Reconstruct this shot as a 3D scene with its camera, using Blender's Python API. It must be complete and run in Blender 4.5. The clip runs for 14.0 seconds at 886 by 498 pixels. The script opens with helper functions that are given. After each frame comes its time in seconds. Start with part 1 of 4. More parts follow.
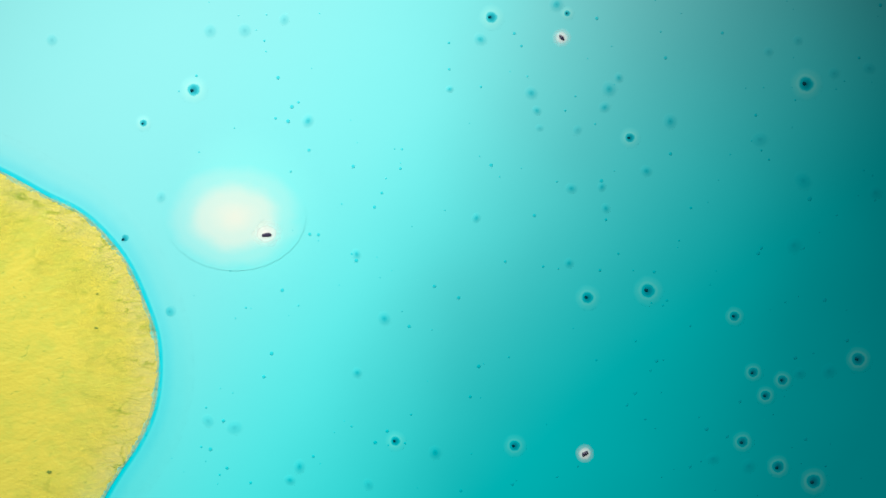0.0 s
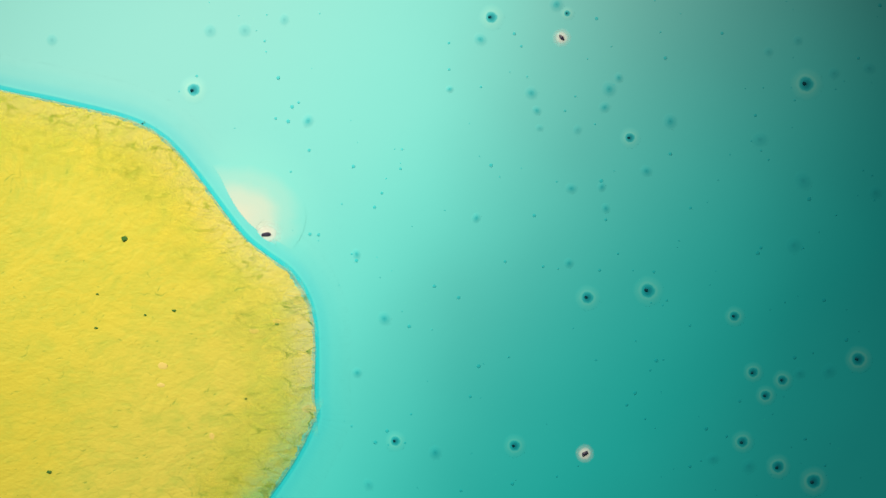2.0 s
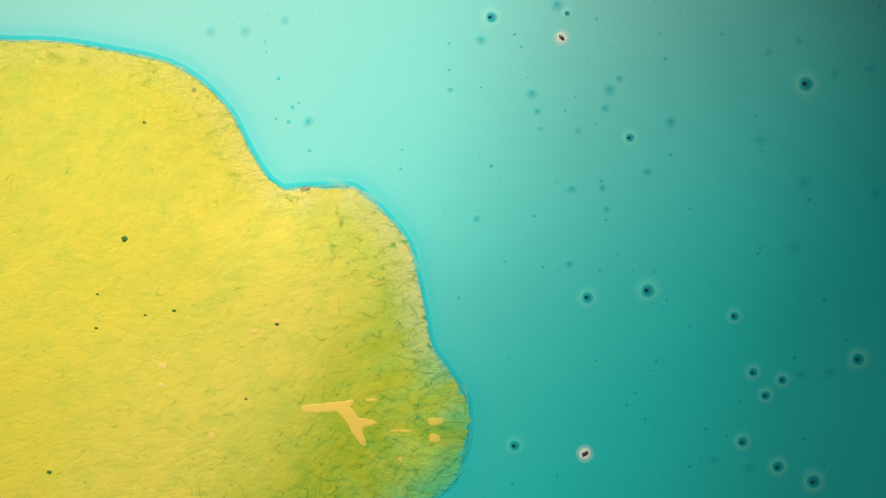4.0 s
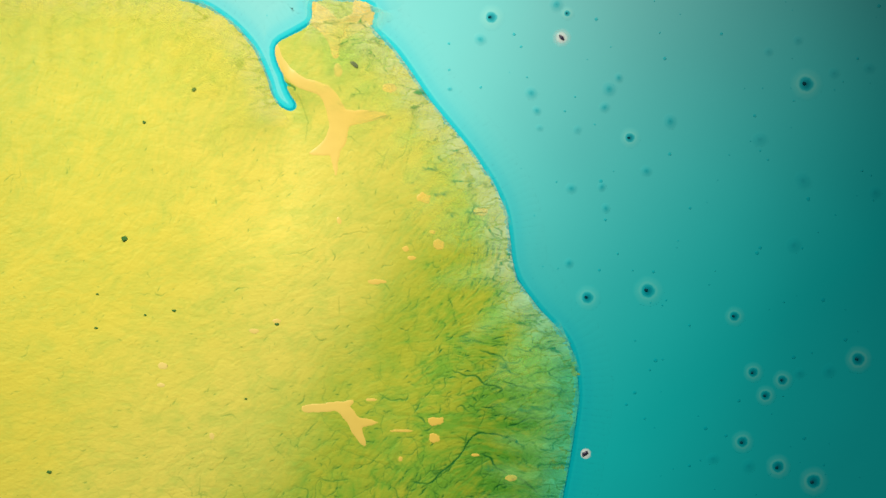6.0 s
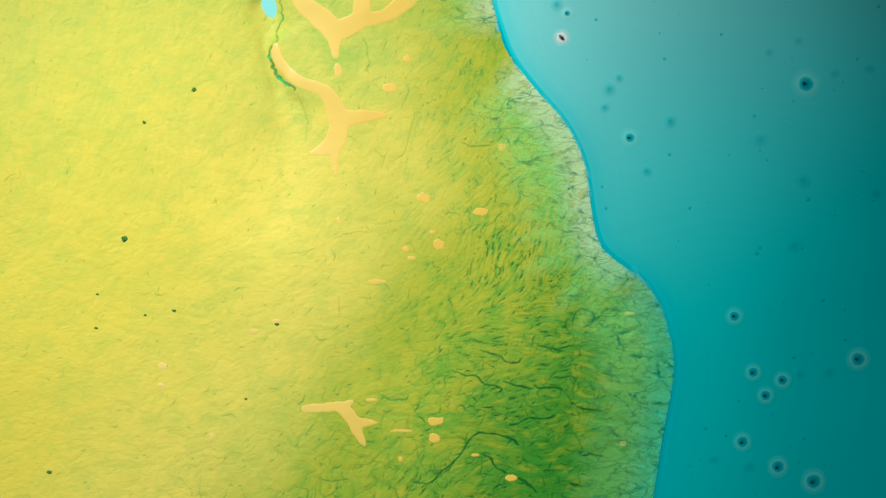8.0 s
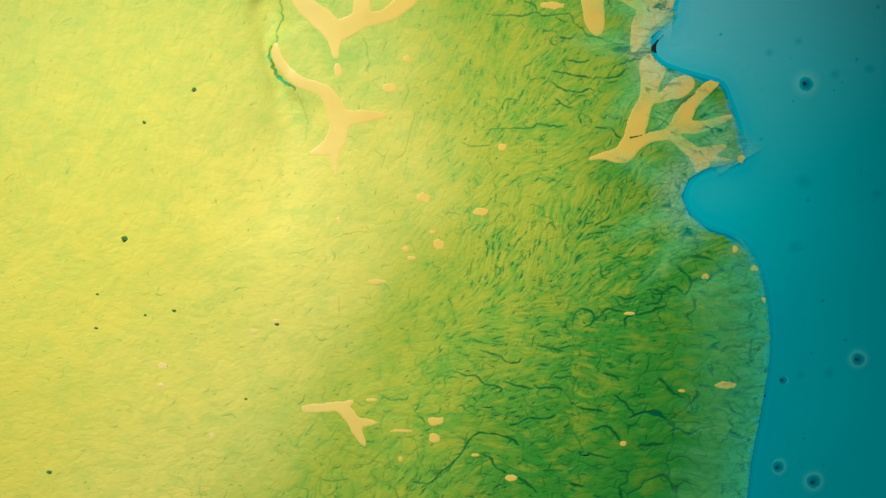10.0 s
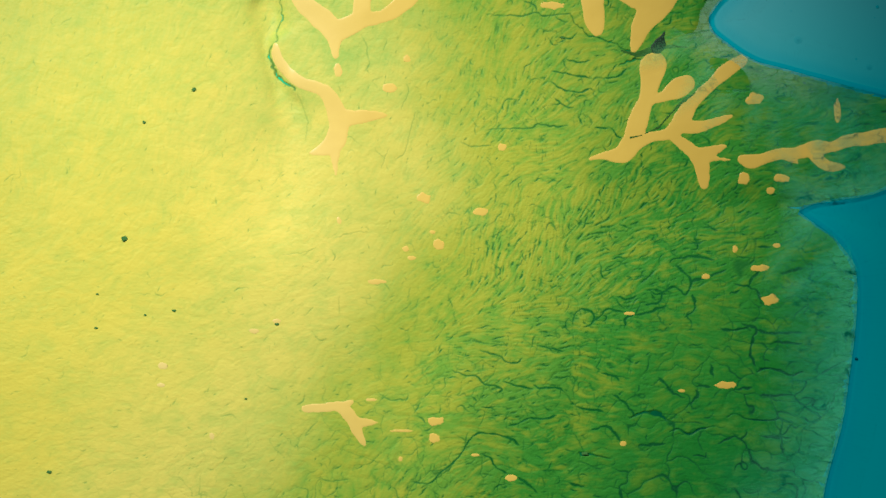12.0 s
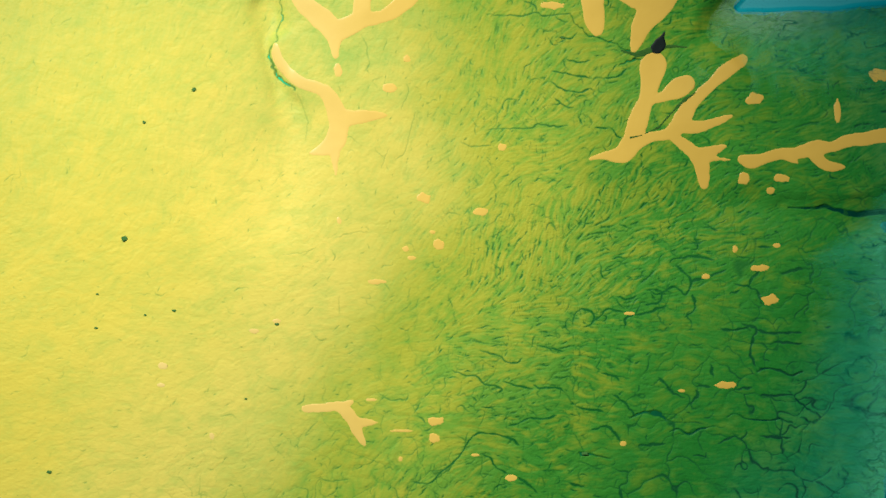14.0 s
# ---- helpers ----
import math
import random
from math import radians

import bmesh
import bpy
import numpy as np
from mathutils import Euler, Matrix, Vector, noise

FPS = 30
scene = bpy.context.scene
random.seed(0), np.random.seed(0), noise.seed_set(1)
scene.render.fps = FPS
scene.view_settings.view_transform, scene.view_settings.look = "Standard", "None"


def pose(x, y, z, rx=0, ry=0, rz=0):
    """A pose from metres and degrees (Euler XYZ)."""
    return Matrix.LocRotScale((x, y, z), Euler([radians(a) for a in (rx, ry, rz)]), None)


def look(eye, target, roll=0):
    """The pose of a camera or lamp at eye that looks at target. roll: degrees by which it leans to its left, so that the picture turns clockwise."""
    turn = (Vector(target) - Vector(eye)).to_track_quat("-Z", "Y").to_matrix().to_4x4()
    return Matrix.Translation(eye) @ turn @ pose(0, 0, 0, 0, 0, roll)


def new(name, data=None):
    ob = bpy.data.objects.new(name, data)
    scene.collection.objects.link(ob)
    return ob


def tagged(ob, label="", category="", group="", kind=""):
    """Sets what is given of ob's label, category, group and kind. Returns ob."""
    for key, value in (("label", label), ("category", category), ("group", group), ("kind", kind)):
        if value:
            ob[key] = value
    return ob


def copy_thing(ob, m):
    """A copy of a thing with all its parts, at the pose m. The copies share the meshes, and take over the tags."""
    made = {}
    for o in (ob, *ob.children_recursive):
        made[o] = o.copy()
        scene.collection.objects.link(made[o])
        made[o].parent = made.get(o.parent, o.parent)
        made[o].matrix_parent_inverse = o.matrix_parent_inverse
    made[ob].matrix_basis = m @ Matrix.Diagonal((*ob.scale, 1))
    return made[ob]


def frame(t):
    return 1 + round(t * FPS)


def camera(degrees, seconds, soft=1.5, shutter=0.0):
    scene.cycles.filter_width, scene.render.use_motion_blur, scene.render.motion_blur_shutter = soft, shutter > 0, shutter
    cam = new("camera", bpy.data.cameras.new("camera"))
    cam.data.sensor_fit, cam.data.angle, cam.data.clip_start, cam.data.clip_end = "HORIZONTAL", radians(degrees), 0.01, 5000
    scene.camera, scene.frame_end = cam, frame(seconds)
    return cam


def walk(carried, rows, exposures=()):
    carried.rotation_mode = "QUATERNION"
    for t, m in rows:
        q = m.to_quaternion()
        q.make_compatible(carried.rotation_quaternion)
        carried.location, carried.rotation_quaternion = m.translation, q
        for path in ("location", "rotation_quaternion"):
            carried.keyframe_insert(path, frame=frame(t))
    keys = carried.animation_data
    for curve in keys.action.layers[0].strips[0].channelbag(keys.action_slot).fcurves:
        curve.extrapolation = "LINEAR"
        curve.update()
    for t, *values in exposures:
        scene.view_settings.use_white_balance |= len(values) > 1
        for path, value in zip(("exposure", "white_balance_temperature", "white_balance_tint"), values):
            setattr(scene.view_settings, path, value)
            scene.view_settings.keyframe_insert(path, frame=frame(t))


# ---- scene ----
# A microscope's field, modelled a thousand times enlarged: one micrometre is one millimetre here.
# One unit of the plan is that millimetre: x to the right, y towards the lower edge.
U = 0.001
RATE = 9 * U           # metres by which the liquid sinks in a second
DURATION = 14.0
HEIGHT = 15.0

cam = camera(math.degrees(2 * math.atan(784 * U / HEIGHT)), DURATION, soft=1.5)
walk(cam, [(0.0, pose(0, 0, HEIGHT)), (14.0, pose(0, 0, HEIGHT))],
     exposures=[(0.0, -0.25, 6000, 8), (1.5, -0.36, 6900, 7), (3.0, -0.40, 7500, 7), (5.5, -0.38, 6850, 6), (8.0, -0.35, 6150, 6), (11.0, -0.39, 5750, 8), (14.0, -0.31, 6100, 13)])


def plan(px, py, z=0.0):
    near = 1 - z / HEIGHT
    return Vector(((px - 784) * U * near, (441 - py) * U * near, z))


# ---- light ----
world = bpy.data.worlds.new("lamp_house")
world.use_nodes = True
scene.world = world
back = world.node_tree.nodes["Background"]
back.inputs[0].default_value = (0.80, 1.0, 0.97, 1)
back.inputs[1].default_value = 0.20


def spot(name, at, height, target, watts, angle, blend, radius, color):
    lamp = bpy.data.lights.new(name, "SPOT")
    lamp.energy, lamp.spot_size, lamp.spot_blend, lamp.shadow_soft_size, lamp.color = watts, radians(angle), blend, radius, color
    ob = new(name, lamp)
    ob.matrix_basis = look(plan(*at, height), plan(*target))
    return ob


spot("stage_lamp", (-900, -3000), 3.4, (640, 790), 1290, 37.5, 1.0, 0.08, (1.0, 0.98, 0.92))
spot("condenser_spot", (-200, -900), 2.4, (440, 365), 42, 6.2, 1.0, 0.02, (1.0, 0.66, 0.30))

# ---- materials ----


class Nodes:
    """A short hand for node materials."""

    def __init__(self, name):
        self.mat = bpy.data.materials.new(name)
        self.mat.use_nodes = True
        self.tree = self.mat.node_tree
        self.bsdf = self.tree.nodes["Principled BSDF"]
        self.out = self.tree.nodes["Material Output"]

    def add(self, kind, values=(), **attrs):
        n = self.tree.nodes.new(kind)
        if "operation" in attrs:
            n.operation = attrs["operation"]
        if "data_type" in attrs:
            n.data_type = attrs["data_type"]
        if "blend_type" in attrs:
            n.blend_type = attrs["blend_type"]
        if "clamp" in attrs:
            n.use_clamp = attrs["clamp"]
        for i, v in values:
            self.put(n.inputs[i], v)
        return n

    def put(self, socket, v):
        if isinstance(v, bpy.types.NodeSocket):
            self.tree.links.new(v, socket)
        else:
            socket.default_value = v

    def math(self, op, a, b=0.0, clamp=False):
        return self.add("ShaderNodeMath", [(0, a), (1, b)], operation=op, clamp=clamp).outputs[0]

    def coords(self):
        return self.add("ShaderNodeTexCoord").outputs["Object"]

    def noise(self, scale, detail=3.0, rough=0.55, at=None):
        n = self.add("ShaderNodeTexNoise", [("Scale", scale), ("Detail", detail), ("Roughness", rough)])
        self.put(n.inputs["Vector"], at if at is not None else self.coords())
        return n.outputs["Fac"]

    def ramp(self, fac, stops, way="EASE"):
        n = self.add("ShaderNodeValToRGB", [(0, fac)])
        while len(n.color_ramp.elements) < len(stops):
            n.color_ramp.elements.new(0.5)
        for e, (at, c) in zip(n.color_ramp.elements, stops):
            e.position, e.color = at, (*c, 1)
        n.color_ramp.interpolation = way
        return n.outputs[0]

    def mix(self, fac, a, b, blend="MIX"):
        n = self.add("ShaderNodeMix", [(0, fac), (6, a), (7, b)], data_type="RGBA", blend_type=blend)
        return n.outputs[2]

    def bump(self, height, distance, strength=1.0):
        n = self.add("ShaderNodeBump", [("Height", height), ("Distance", distance), ("Strength", strength)])
        self.tree.links.new(n.outputs[0], self.bsdf.inputs["Normal"])

    def surface(self, color, rough=0.5, spec=0.3):
        self.put(self.bsdf.inputs["Base Color"], color)
        self.bsdf.inputs["Roughness"].default_value = rough
        self.bsdf.inputs["Specular IOR Level"].default_value = spec
        return self

    def veil(self, opacity, tint=(1, 1, 1, 1)):
        """Let light through: opacity 1 hides what lies below."""
        clear = self.add("ShaderNodeBsdfTransparent", [(0, tint)])
        m = self.add("ShaderNodeMixShader", [(0, opacity)])
        self.tree.links.new(clear.outputs[0], m.inputs[1])
        self.tree.links.new(self.bsdf.outputs[0], m.inputs[2])
        self.tree.links.new(m.outputs[0], self.out.inputs["Surface"])
        return self


def along(n, ax, ay, lo, hi):
    """0 to 1 over a slope of the plan, in metres from its middle."""
    s = n.add("ShaderNodeSeparateXYZ", [(0, n.coords())])
    v = n.math("ADD", n.math("MULTIPLY", s.outputs[0], ax), n.math("MULTIPLY", s.outputs[1], ay))
    r = n.add("ShaderNodeMapRange", [("Value", v), ("From Min", lo), ("From Max", hi)])
    return r.outputs[0]


def crust_material():
    """Amber crust; green stain lies in it, and dark stain fills its cracks."""
    n = Nodes("dried_stain_crust")
    at = n.add("ShaderNodeMapping", [("Vector", n.coords()), ("Scale", (0.62, 1.0, 1.0)), ("Rotation", (0, 0, 0.35))]).outputs[0]
    s = n.add("ShaderNodeSeparateXYZ", [(0, n.coords())])
    side = n.math("SUBTRACT", s.outputs[1], 0.02)
    v = n.math("ADD", s.outputs[0], n.math("SUBTRACT", n.math("MULTIPLY", n.math("ABSOLUTE", side), 0.36), n.math("MULTIPLY", side, 0.28)))
    g = n.add("ShaderNodeMapRange", [("Value", v), ("From Min", -0.60), ("From Max", 0.95)]).outputs[0]
    g = n.math("ADD", g, n.math("MULTIPLY", n.math("SUBTRACT", n.noise(3.4, 3), 0.5), 0.26), clamp=True)
    amber = n.ramp(g, [(0.0, (0.75, 0.62, 0.075)), (0.26, (0.75, 0.63, 0.105)), (0.46, (0.45, 0.47, 0.038)), (0.62, (0.24, 0.34, 0.020)), (0.78, (0.100, 0.24, 0.014)), (1.0, (0.04, 0.22, 0.05))])
    green = n.ramp(g, [(0.0, (0.48, 0.56, 0.078)), (0.30, (0.40, 0.53, 0.085)), (0.48, (0.205, 0.40, 0.034)), (0.66, (0.048, 0.25, 0.020)), (0.85, (0.016, 0.18, 0.018)), (1.0, (0.008, 0.18, 0.06))])
    dark = n.ramp(g, [(0.0, (0.22, 0.33, 0.05)), (0.38, (0.050, 0.21, 0.035)), (0.62, (0.008, 0.12, 0.014)), (1.0, (0.002, 0.045, 0.024))])
    stain = n.add("ShaderNodeAttribute")
    stain.attribute_name = "green_stain"
    fill = n.add("ShaderNodeAttribute")
    fill.attribute_name = "crack_fill"
    fine = n.noise(240, 3, 0.6, at)
    soft = n.math("MULTIPLY", n.math("SUBTRACT", n.noise(40, 4, 0.6, at), 0.5), 0.6)
    much = n.math("ADD", stain.outputs["Fac"], n.math("ADD", soft, n.math("MULTIPLY", n.math("SUBTRACT", fine, 0.5), 0.5)), clamp=True)
    col = n.mix(much, amber, green)
    col = n.mix(n.math("MULTIPLY", fill.outputs["Fac"], 1.08, clamp=True), col, dark)
    n.surface(col, 0.5, 0.12)
    n.bump(n.math("ADD", n.noise(120, 4, 0.6, at), n.math("MULTIPLY", fine, 0.4)), 1.0 * U, 0.6)
    return n.mat


def gel_material(name, left, middle, right):
    n = Nodes(name)
    g = along(n, 1.0, -0.3, -0.6, 0.7)
    col = n.ramp(g, [(0.0, left), (0.5, middle), (1.0, right)])
    n.surface(n.mix(n.noise(60), col, n.mix(1.0, col, (0.6, 0.6, 0.7, 1), "MULTIPLY")), 0.6, 0.0)
    return n.mat


def liquid_tone(n):
    """The liquid's colour at a place of the plan: its darkening to the right and below is painted in."""
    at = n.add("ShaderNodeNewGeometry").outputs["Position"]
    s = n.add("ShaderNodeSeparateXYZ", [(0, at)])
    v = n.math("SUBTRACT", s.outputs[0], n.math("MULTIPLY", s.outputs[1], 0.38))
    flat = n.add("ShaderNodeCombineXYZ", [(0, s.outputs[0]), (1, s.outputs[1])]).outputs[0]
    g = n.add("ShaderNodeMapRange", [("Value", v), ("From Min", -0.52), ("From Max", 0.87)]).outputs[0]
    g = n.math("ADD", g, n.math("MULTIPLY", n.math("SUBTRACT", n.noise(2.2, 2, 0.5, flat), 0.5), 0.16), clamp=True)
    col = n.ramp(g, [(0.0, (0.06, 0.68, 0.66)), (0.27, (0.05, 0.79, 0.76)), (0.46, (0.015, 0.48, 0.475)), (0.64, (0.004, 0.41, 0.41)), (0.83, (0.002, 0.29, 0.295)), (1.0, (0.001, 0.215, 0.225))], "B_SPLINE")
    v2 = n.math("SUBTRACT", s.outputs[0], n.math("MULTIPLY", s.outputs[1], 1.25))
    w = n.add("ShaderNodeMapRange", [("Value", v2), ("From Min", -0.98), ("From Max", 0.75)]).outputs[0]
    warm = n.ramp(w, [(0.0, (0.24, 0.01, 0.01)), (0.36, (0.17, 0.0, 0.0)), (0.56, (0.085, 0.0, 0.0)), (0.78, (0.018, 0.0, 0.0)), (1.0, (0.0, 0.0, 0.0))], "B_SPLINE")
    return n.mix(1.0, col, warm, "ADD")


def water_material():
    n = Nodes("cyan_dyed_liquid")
    n.surface(liquid_tone(n), 0.6, 0.0)
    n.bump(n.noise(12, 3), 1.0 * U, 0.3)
    return n.mat


def rim_material():
    """A thin line of painted shadow at the crust, a clear cyan band, then a wash that thins out into the liquid."""
    n = Nodes("deep_cyan_meniscus")
    s = n.add("ShaderNodeSeparateXYZ", [(0, n.coords())])
    a = n.math("DIVIDE", n.math("ABSOLUTE", s.outputs[1]), RIM_WIDE * U, clamp=True)
    tone = n.ramp(a, [(0.0, (0.02, 0.50, 0.62)), (0.025, (0.03, 0.64, 0.76)), (0.05, (0.10, 0.86, 0.97)), (0.11, (0.18, 0.88, 0.98)), (0.15, (0.66, 0.99, 1.03)), (0.21, (0.66, 0.95, 1.0)), (0.50, (0.90, 0.99, 1.0)), (0.80, (1, 1, 1))])
    n.surface(n.mix(1.0, liquid_tone(n), tone, "MULTIPLY"), 0.6, 0.0)
    return n.mat


def plain(name, color, rough=0.5, spec=0.3, vary=0.25, scale=90.0, bump=0.6 * U):
    n = Nodes(name)
    dark = tuple(c * (1 - vary) for c in color)
    n.surface(n.mix(n.noise(scale, 4, 0.6), (*color, 1), (*dark, 1)), rough, spec)
    n.bump(n.noise(scale * 1.7, 3), bump, 0.6)
    return n.mat


def drop_material(name, rings, stain=True, ring=0.0, veiled=False):
    """A lens for droplets, halos and the painted warm spot: rings of colour from its middle (0) to its rim (1), where
    it is the liquid itself. The last number is the ring's strength; a stain deepens the liquid's own colour, and a
    veiled lens shows what lies under it.
    """
    n = Nodes(name)
    s = n.add("ShaderNodeSeparateXYZ", [(0, n.coords())])
    r = n.math("SQRT", n.math("ADD", n.math("MULTIPLY", s.outputs[0], s.outputs[0]), n.math("MULTIPLY", s.outputs[1], s.outputs[1])))
    r = n.math("ADD", r, n.math("MULTIPLY", n.math("SUBTRACT", n.noise(2.0), 0.5), 0.25), clamp=True)
    tone = n.ramp(r, [(at, c) for at, c, _ in rings])
    much = n.ramp(r, [(at, (k, k, k)) for at, _, k in rings])
    if veiled:
        n.surface(tone, 0.6, 0.0)
        return n.veil(much).mat
    if stain:
        tone = n.mix(1.0, liquid_tone(n), tone, "MULTIPLY")
    col = n.mix(much, liquid_tone(n), tone)
    if ring:      # a faint warm ring outside the dark disc
        k = n.ramp(r, [(0.36, (0, 0, 0)), (0.52, (1, 1, 1)), (0.70, (0.35, 0.35, 0.35)), (1.0, (0, 0, 0))])
        col = n.mix(k, col, n.mix(1.0, col, (ring, 0.45 * ring, 0.1 * ring, 1), "ADD"))
    n.surface(col, 0.6, 0.0)
    return n.mat


def vein_material():
    n = Nodes("smooth_amber_residue")
    col = n.ramp(along(n, 1.0, 0.0, -0.5, 0.6), [(0.0, (0.90, 0.67, 0.19)), (0.5, (0.86, 0.57, 0.09)), (1.0, (0.68, 0.43, 0.06))])
    col = n.mix(n.math("MULTIPLY", n.noise(26, 4, 0.6), 0.5), col, n.mix(1.0, col, (0.80, 0.76, 0.70, 1), "MULTIPLY"))
    n.surface(col, 0.4, 0.3)
    n.bump(n.noise(40, 3), 0.5 * U, 0.6)
    return n.mat


RIM_WIDE, RIM_LONG, DIP = 75.0, 18.0, 1.4      # the liquid stands DIP higher at the crust than far from it
CRUST, WATER, RIM = crust_material(), water_material(), rim_material()
DEEP = gel_material("deep_green_gel", (0.04, 0.80, 0.36), (0.02, 0.30, 0.07), (0.002, 0.060, 0.032))
VEIN = vein_material()
GLASS = plain("frosted_glass", (0.55, 0.62, 0.6), 0.25, 0.5, 0.1, 6)
STAGE = plain("black_painted_metal", (0.03, 0.03, 0.032), 0.5, 0.4, 0.3, 8)
GRAIN = plain("dark_teal_grain", (0.003, 0.06, 0.085), 0.6, 0.05, 0.6, 120)
SHARD = plain("dark_purple_shard", (0.035, 0.025, 0.07), 0.35, 0.5, 0.5, 150)
POCKET = plain("black_green_pocket", (0.06, 0.17, 0.03), 0.8, 0.02, 0.6, 80)
TEAL, DUSK, PALER, PINK, INK = (0.05, 0.70, 0.78), (0.04, 0.52, 0.62), (1.25, 1.10, 1.04), (0.93, 0.71, 0.57), (0.03, 0.33, 0.42)
SOFT = drop_material("soft_teal_droplet", [(0.0, DUSK, 0.8), (0.22, TEAL, 0.65), (0.55, TEAL, 0.28), (1.0, TEAL, 0.0)])
DIM = drop_material("faint_teal_droplet", [(0.0, DUSK, 0.42), (0.5, TEAL, 0.24), (1.0, TEAL, 0.0)])
HALO = drop_material("haloed_teal_droplet", [(0.0, INK, 0.9), (0.20, DUSK, 0.9), (0.34, TEAL, 0.75), (0.48, PALER, 0.5), (0.62, PALER, 0.35), (1.0, PALER, 0.0)], ring=0.04)
ROSE = (1.0, 0.93, 0.86)
WARM_SPOT = drop_material("painted_warm_spot", [(0.0, PINK, 0.66), (0.42, PINK, 0.48), (0.74, PINK, 0.14), (1.0, PINK, 0.0)], False)
# the bright optical halo round a shard, painted on a see-through lens
GLOW = drop_material("painted_pink_halo", [(0.0, ROSE, 0.8), (0.40, ROSE, 0.5), (0.7, ROSE, 0.15), (1.0, ROSE, 0.0)], veiled=True)
STONE = plain("dark_green_grain", (0.09, 0.25, 0.05), 0.7, 0.1, 0.6, 150)

# ---- arrival of the dry front over the plan ----


def smooth_line(points, steps=6):
    p = np.array(points, float)
    p = np.vstack([2 * p[0] - p[1], p, 2 * p[-1] - p[-2]])
    out = []
    for i in range(1, len(p) - 2):
        for u in np.arange(steps) / steps:
            a, b, c, d = p[i - 1:i + 3]
            out.append(0.5 * (2 * b + (c - a) * u + (2 * a - 5 * b + 4 * c - d) * u * u + (3 * b - a - 3 * c + d) * u ** 3))
    out.append(p[-2])
    return np.array(out)


FRONTS = {}
FRONTS[0.0] = [(-150, 240), (0, 305), (80, 348), (150, 385), (215, 455), (258, 545), (277, 620), (272, 710), (245, 780), (200, 850), (150, 940)]
FRONTS[0.8] = [(-150, 170), (0, 232), (90, 268), (180, 310), (250, 368), (310, 415), (360, 495), (395, 570), (404, 640), (395, 730), (365, 800), (305, 880), (240, 960)]
FRONTS[1.6] = [(-150, 140), (0, 182), (100, 205), (180, 228), (250, 255), (305, 305), (400, 420), (460, 480), (500, 545), (512, 610), (506, 700), (485, 790), (430, 880), (370, 960)]
FRONTS[2.4] = [(-150, 110), (0, 142), (120, 165), (230, 188), (310, 230), (370, 300), (440, 400), (478, 430), (530, 450), (575, 500), (595, 570), (600, 690), (622, 720), (620, 745), (580, 800), (520, 880), (460, 960)]
FRONTS[3.2] = [(-150, 90), (0, 106), (100, 112), (200, 135), (300, 162), (370, 225), (410, 285), (440, 350), (488, 391), (540, 386), (600, 410), (650, 470), (675, 560), (682, 640), (715, 690), (740, 740), (735, 785), (705, 815), (650, 850), (610, 900), (570, 970)]
FRONTS[5.3] = [(-150, 18), (0, 18), (130, 18), (250, 28), (340, 55), (420, 110), (470, 170), (490, 235), (515, 250), (540, 235), (548, 200), (515, 155), (515, 128), (595, 110), (680, 165), (700, 215), (740, 265), (800, 325), (845, 390), (858, 480), (880, 550), (940, 615), (970, 690), (965, 800), (940, 890), (910, 980)]
FRONTS[6.0] = [(-150, -20), (200, -15), (340, 5), (400, 35), (450, 85), (475, 140), (485, 180), (515, 198), (533, 180), (520, 150), (492, 120), (486, 75), (550, 40), (560, 0), (655, 10), (655, 50), (700, 95), (760, 180), (840, 280), (890, 370), (908, 480), (950, 545), (1005, 610), (1020, 690), (1010, 780), (990, 890), (970, 980)]
FRONTS[6.5] = [(-150, -45), (300, -45), (400, 0), (440, 40), (463, 90), (470, 140), (486, 164), (506, 150), (496, 105), (492, 72), (512, 48), (510, 0), (515, -50), (700, -50), (728, 0), (755, 80), (800, 160), (868, 250), (918, 330), (940, 410), (950, 470), (990, 535), (1040, 575), (1062, 640), (1060, 720), (1050, 800), (1032, 890), (1010, 980)]
FRONTS[7.0] = [(-150, -70), (420, -70), (440, 20), (460, 72), (477, 102), (497, 78), (505, 0), (507, -70), (735, -70), (765, 0), (805, 80), (840, 150), (905, 220), (950, 310), (970, 390), (990, 465), (1050, 530), (1095, 590), (1108, 660), (1090, 770), (1072, 890), (1060, 980)]
FRONTS[7.5] = [(-150, -80), (420, -80), (440, 0), (462, 44), (482, 66), (502, 36), (508, -80), (780, -80), (808, 0), (845, 70), (880, 130), (940, 210), (990, 290), (1008, 370), (1022, 455), (1085, 510), (1135, 570), (1148, 640), (1130, 770), (1110, 890), (1095, 980)]
FRONTS[8.2] = [(-150, -90), (430, -90), (455, 0), (482, 34), (506, 0), (515, -90), (850, -90), (893, 25), (915, 95), (960, 155), (1010, 210), (1045, 285), (1060, 380), (1085, 440), (1155, 495), (1190, 570), (1205, 660), (1185, 780), (1168, 890), (1150, 980)]
FRONTS[10.3] = [(-150, -130), (1225, -130), (1232, 20), (1222, 62), (1180, 85), (1210, 97), (1300, 115), (1330, 170), (1350, 230), (1362, 275), (1330, 325), (1250, 330), (1230, 355), (1255, 385), (1310, 400), (1355, 440), (1380, 520), (1385, 620), (1370, 720), (1350, 830), (1335, 980)]
FRONTS[11.0] = [(-150, -140), (1235, -140), (1241, 25), (1240, 65), (1300, 105), (1350, 150), (1420, 215), (1480, 260), (1470, 300), (1430, 340), (1340, 345), (1300, 352), (1305, 375), (1380, 390), (1425, 430), (1435, 520), (1422, 650), (1415, 760), (1385, 880), (1370, 980)]
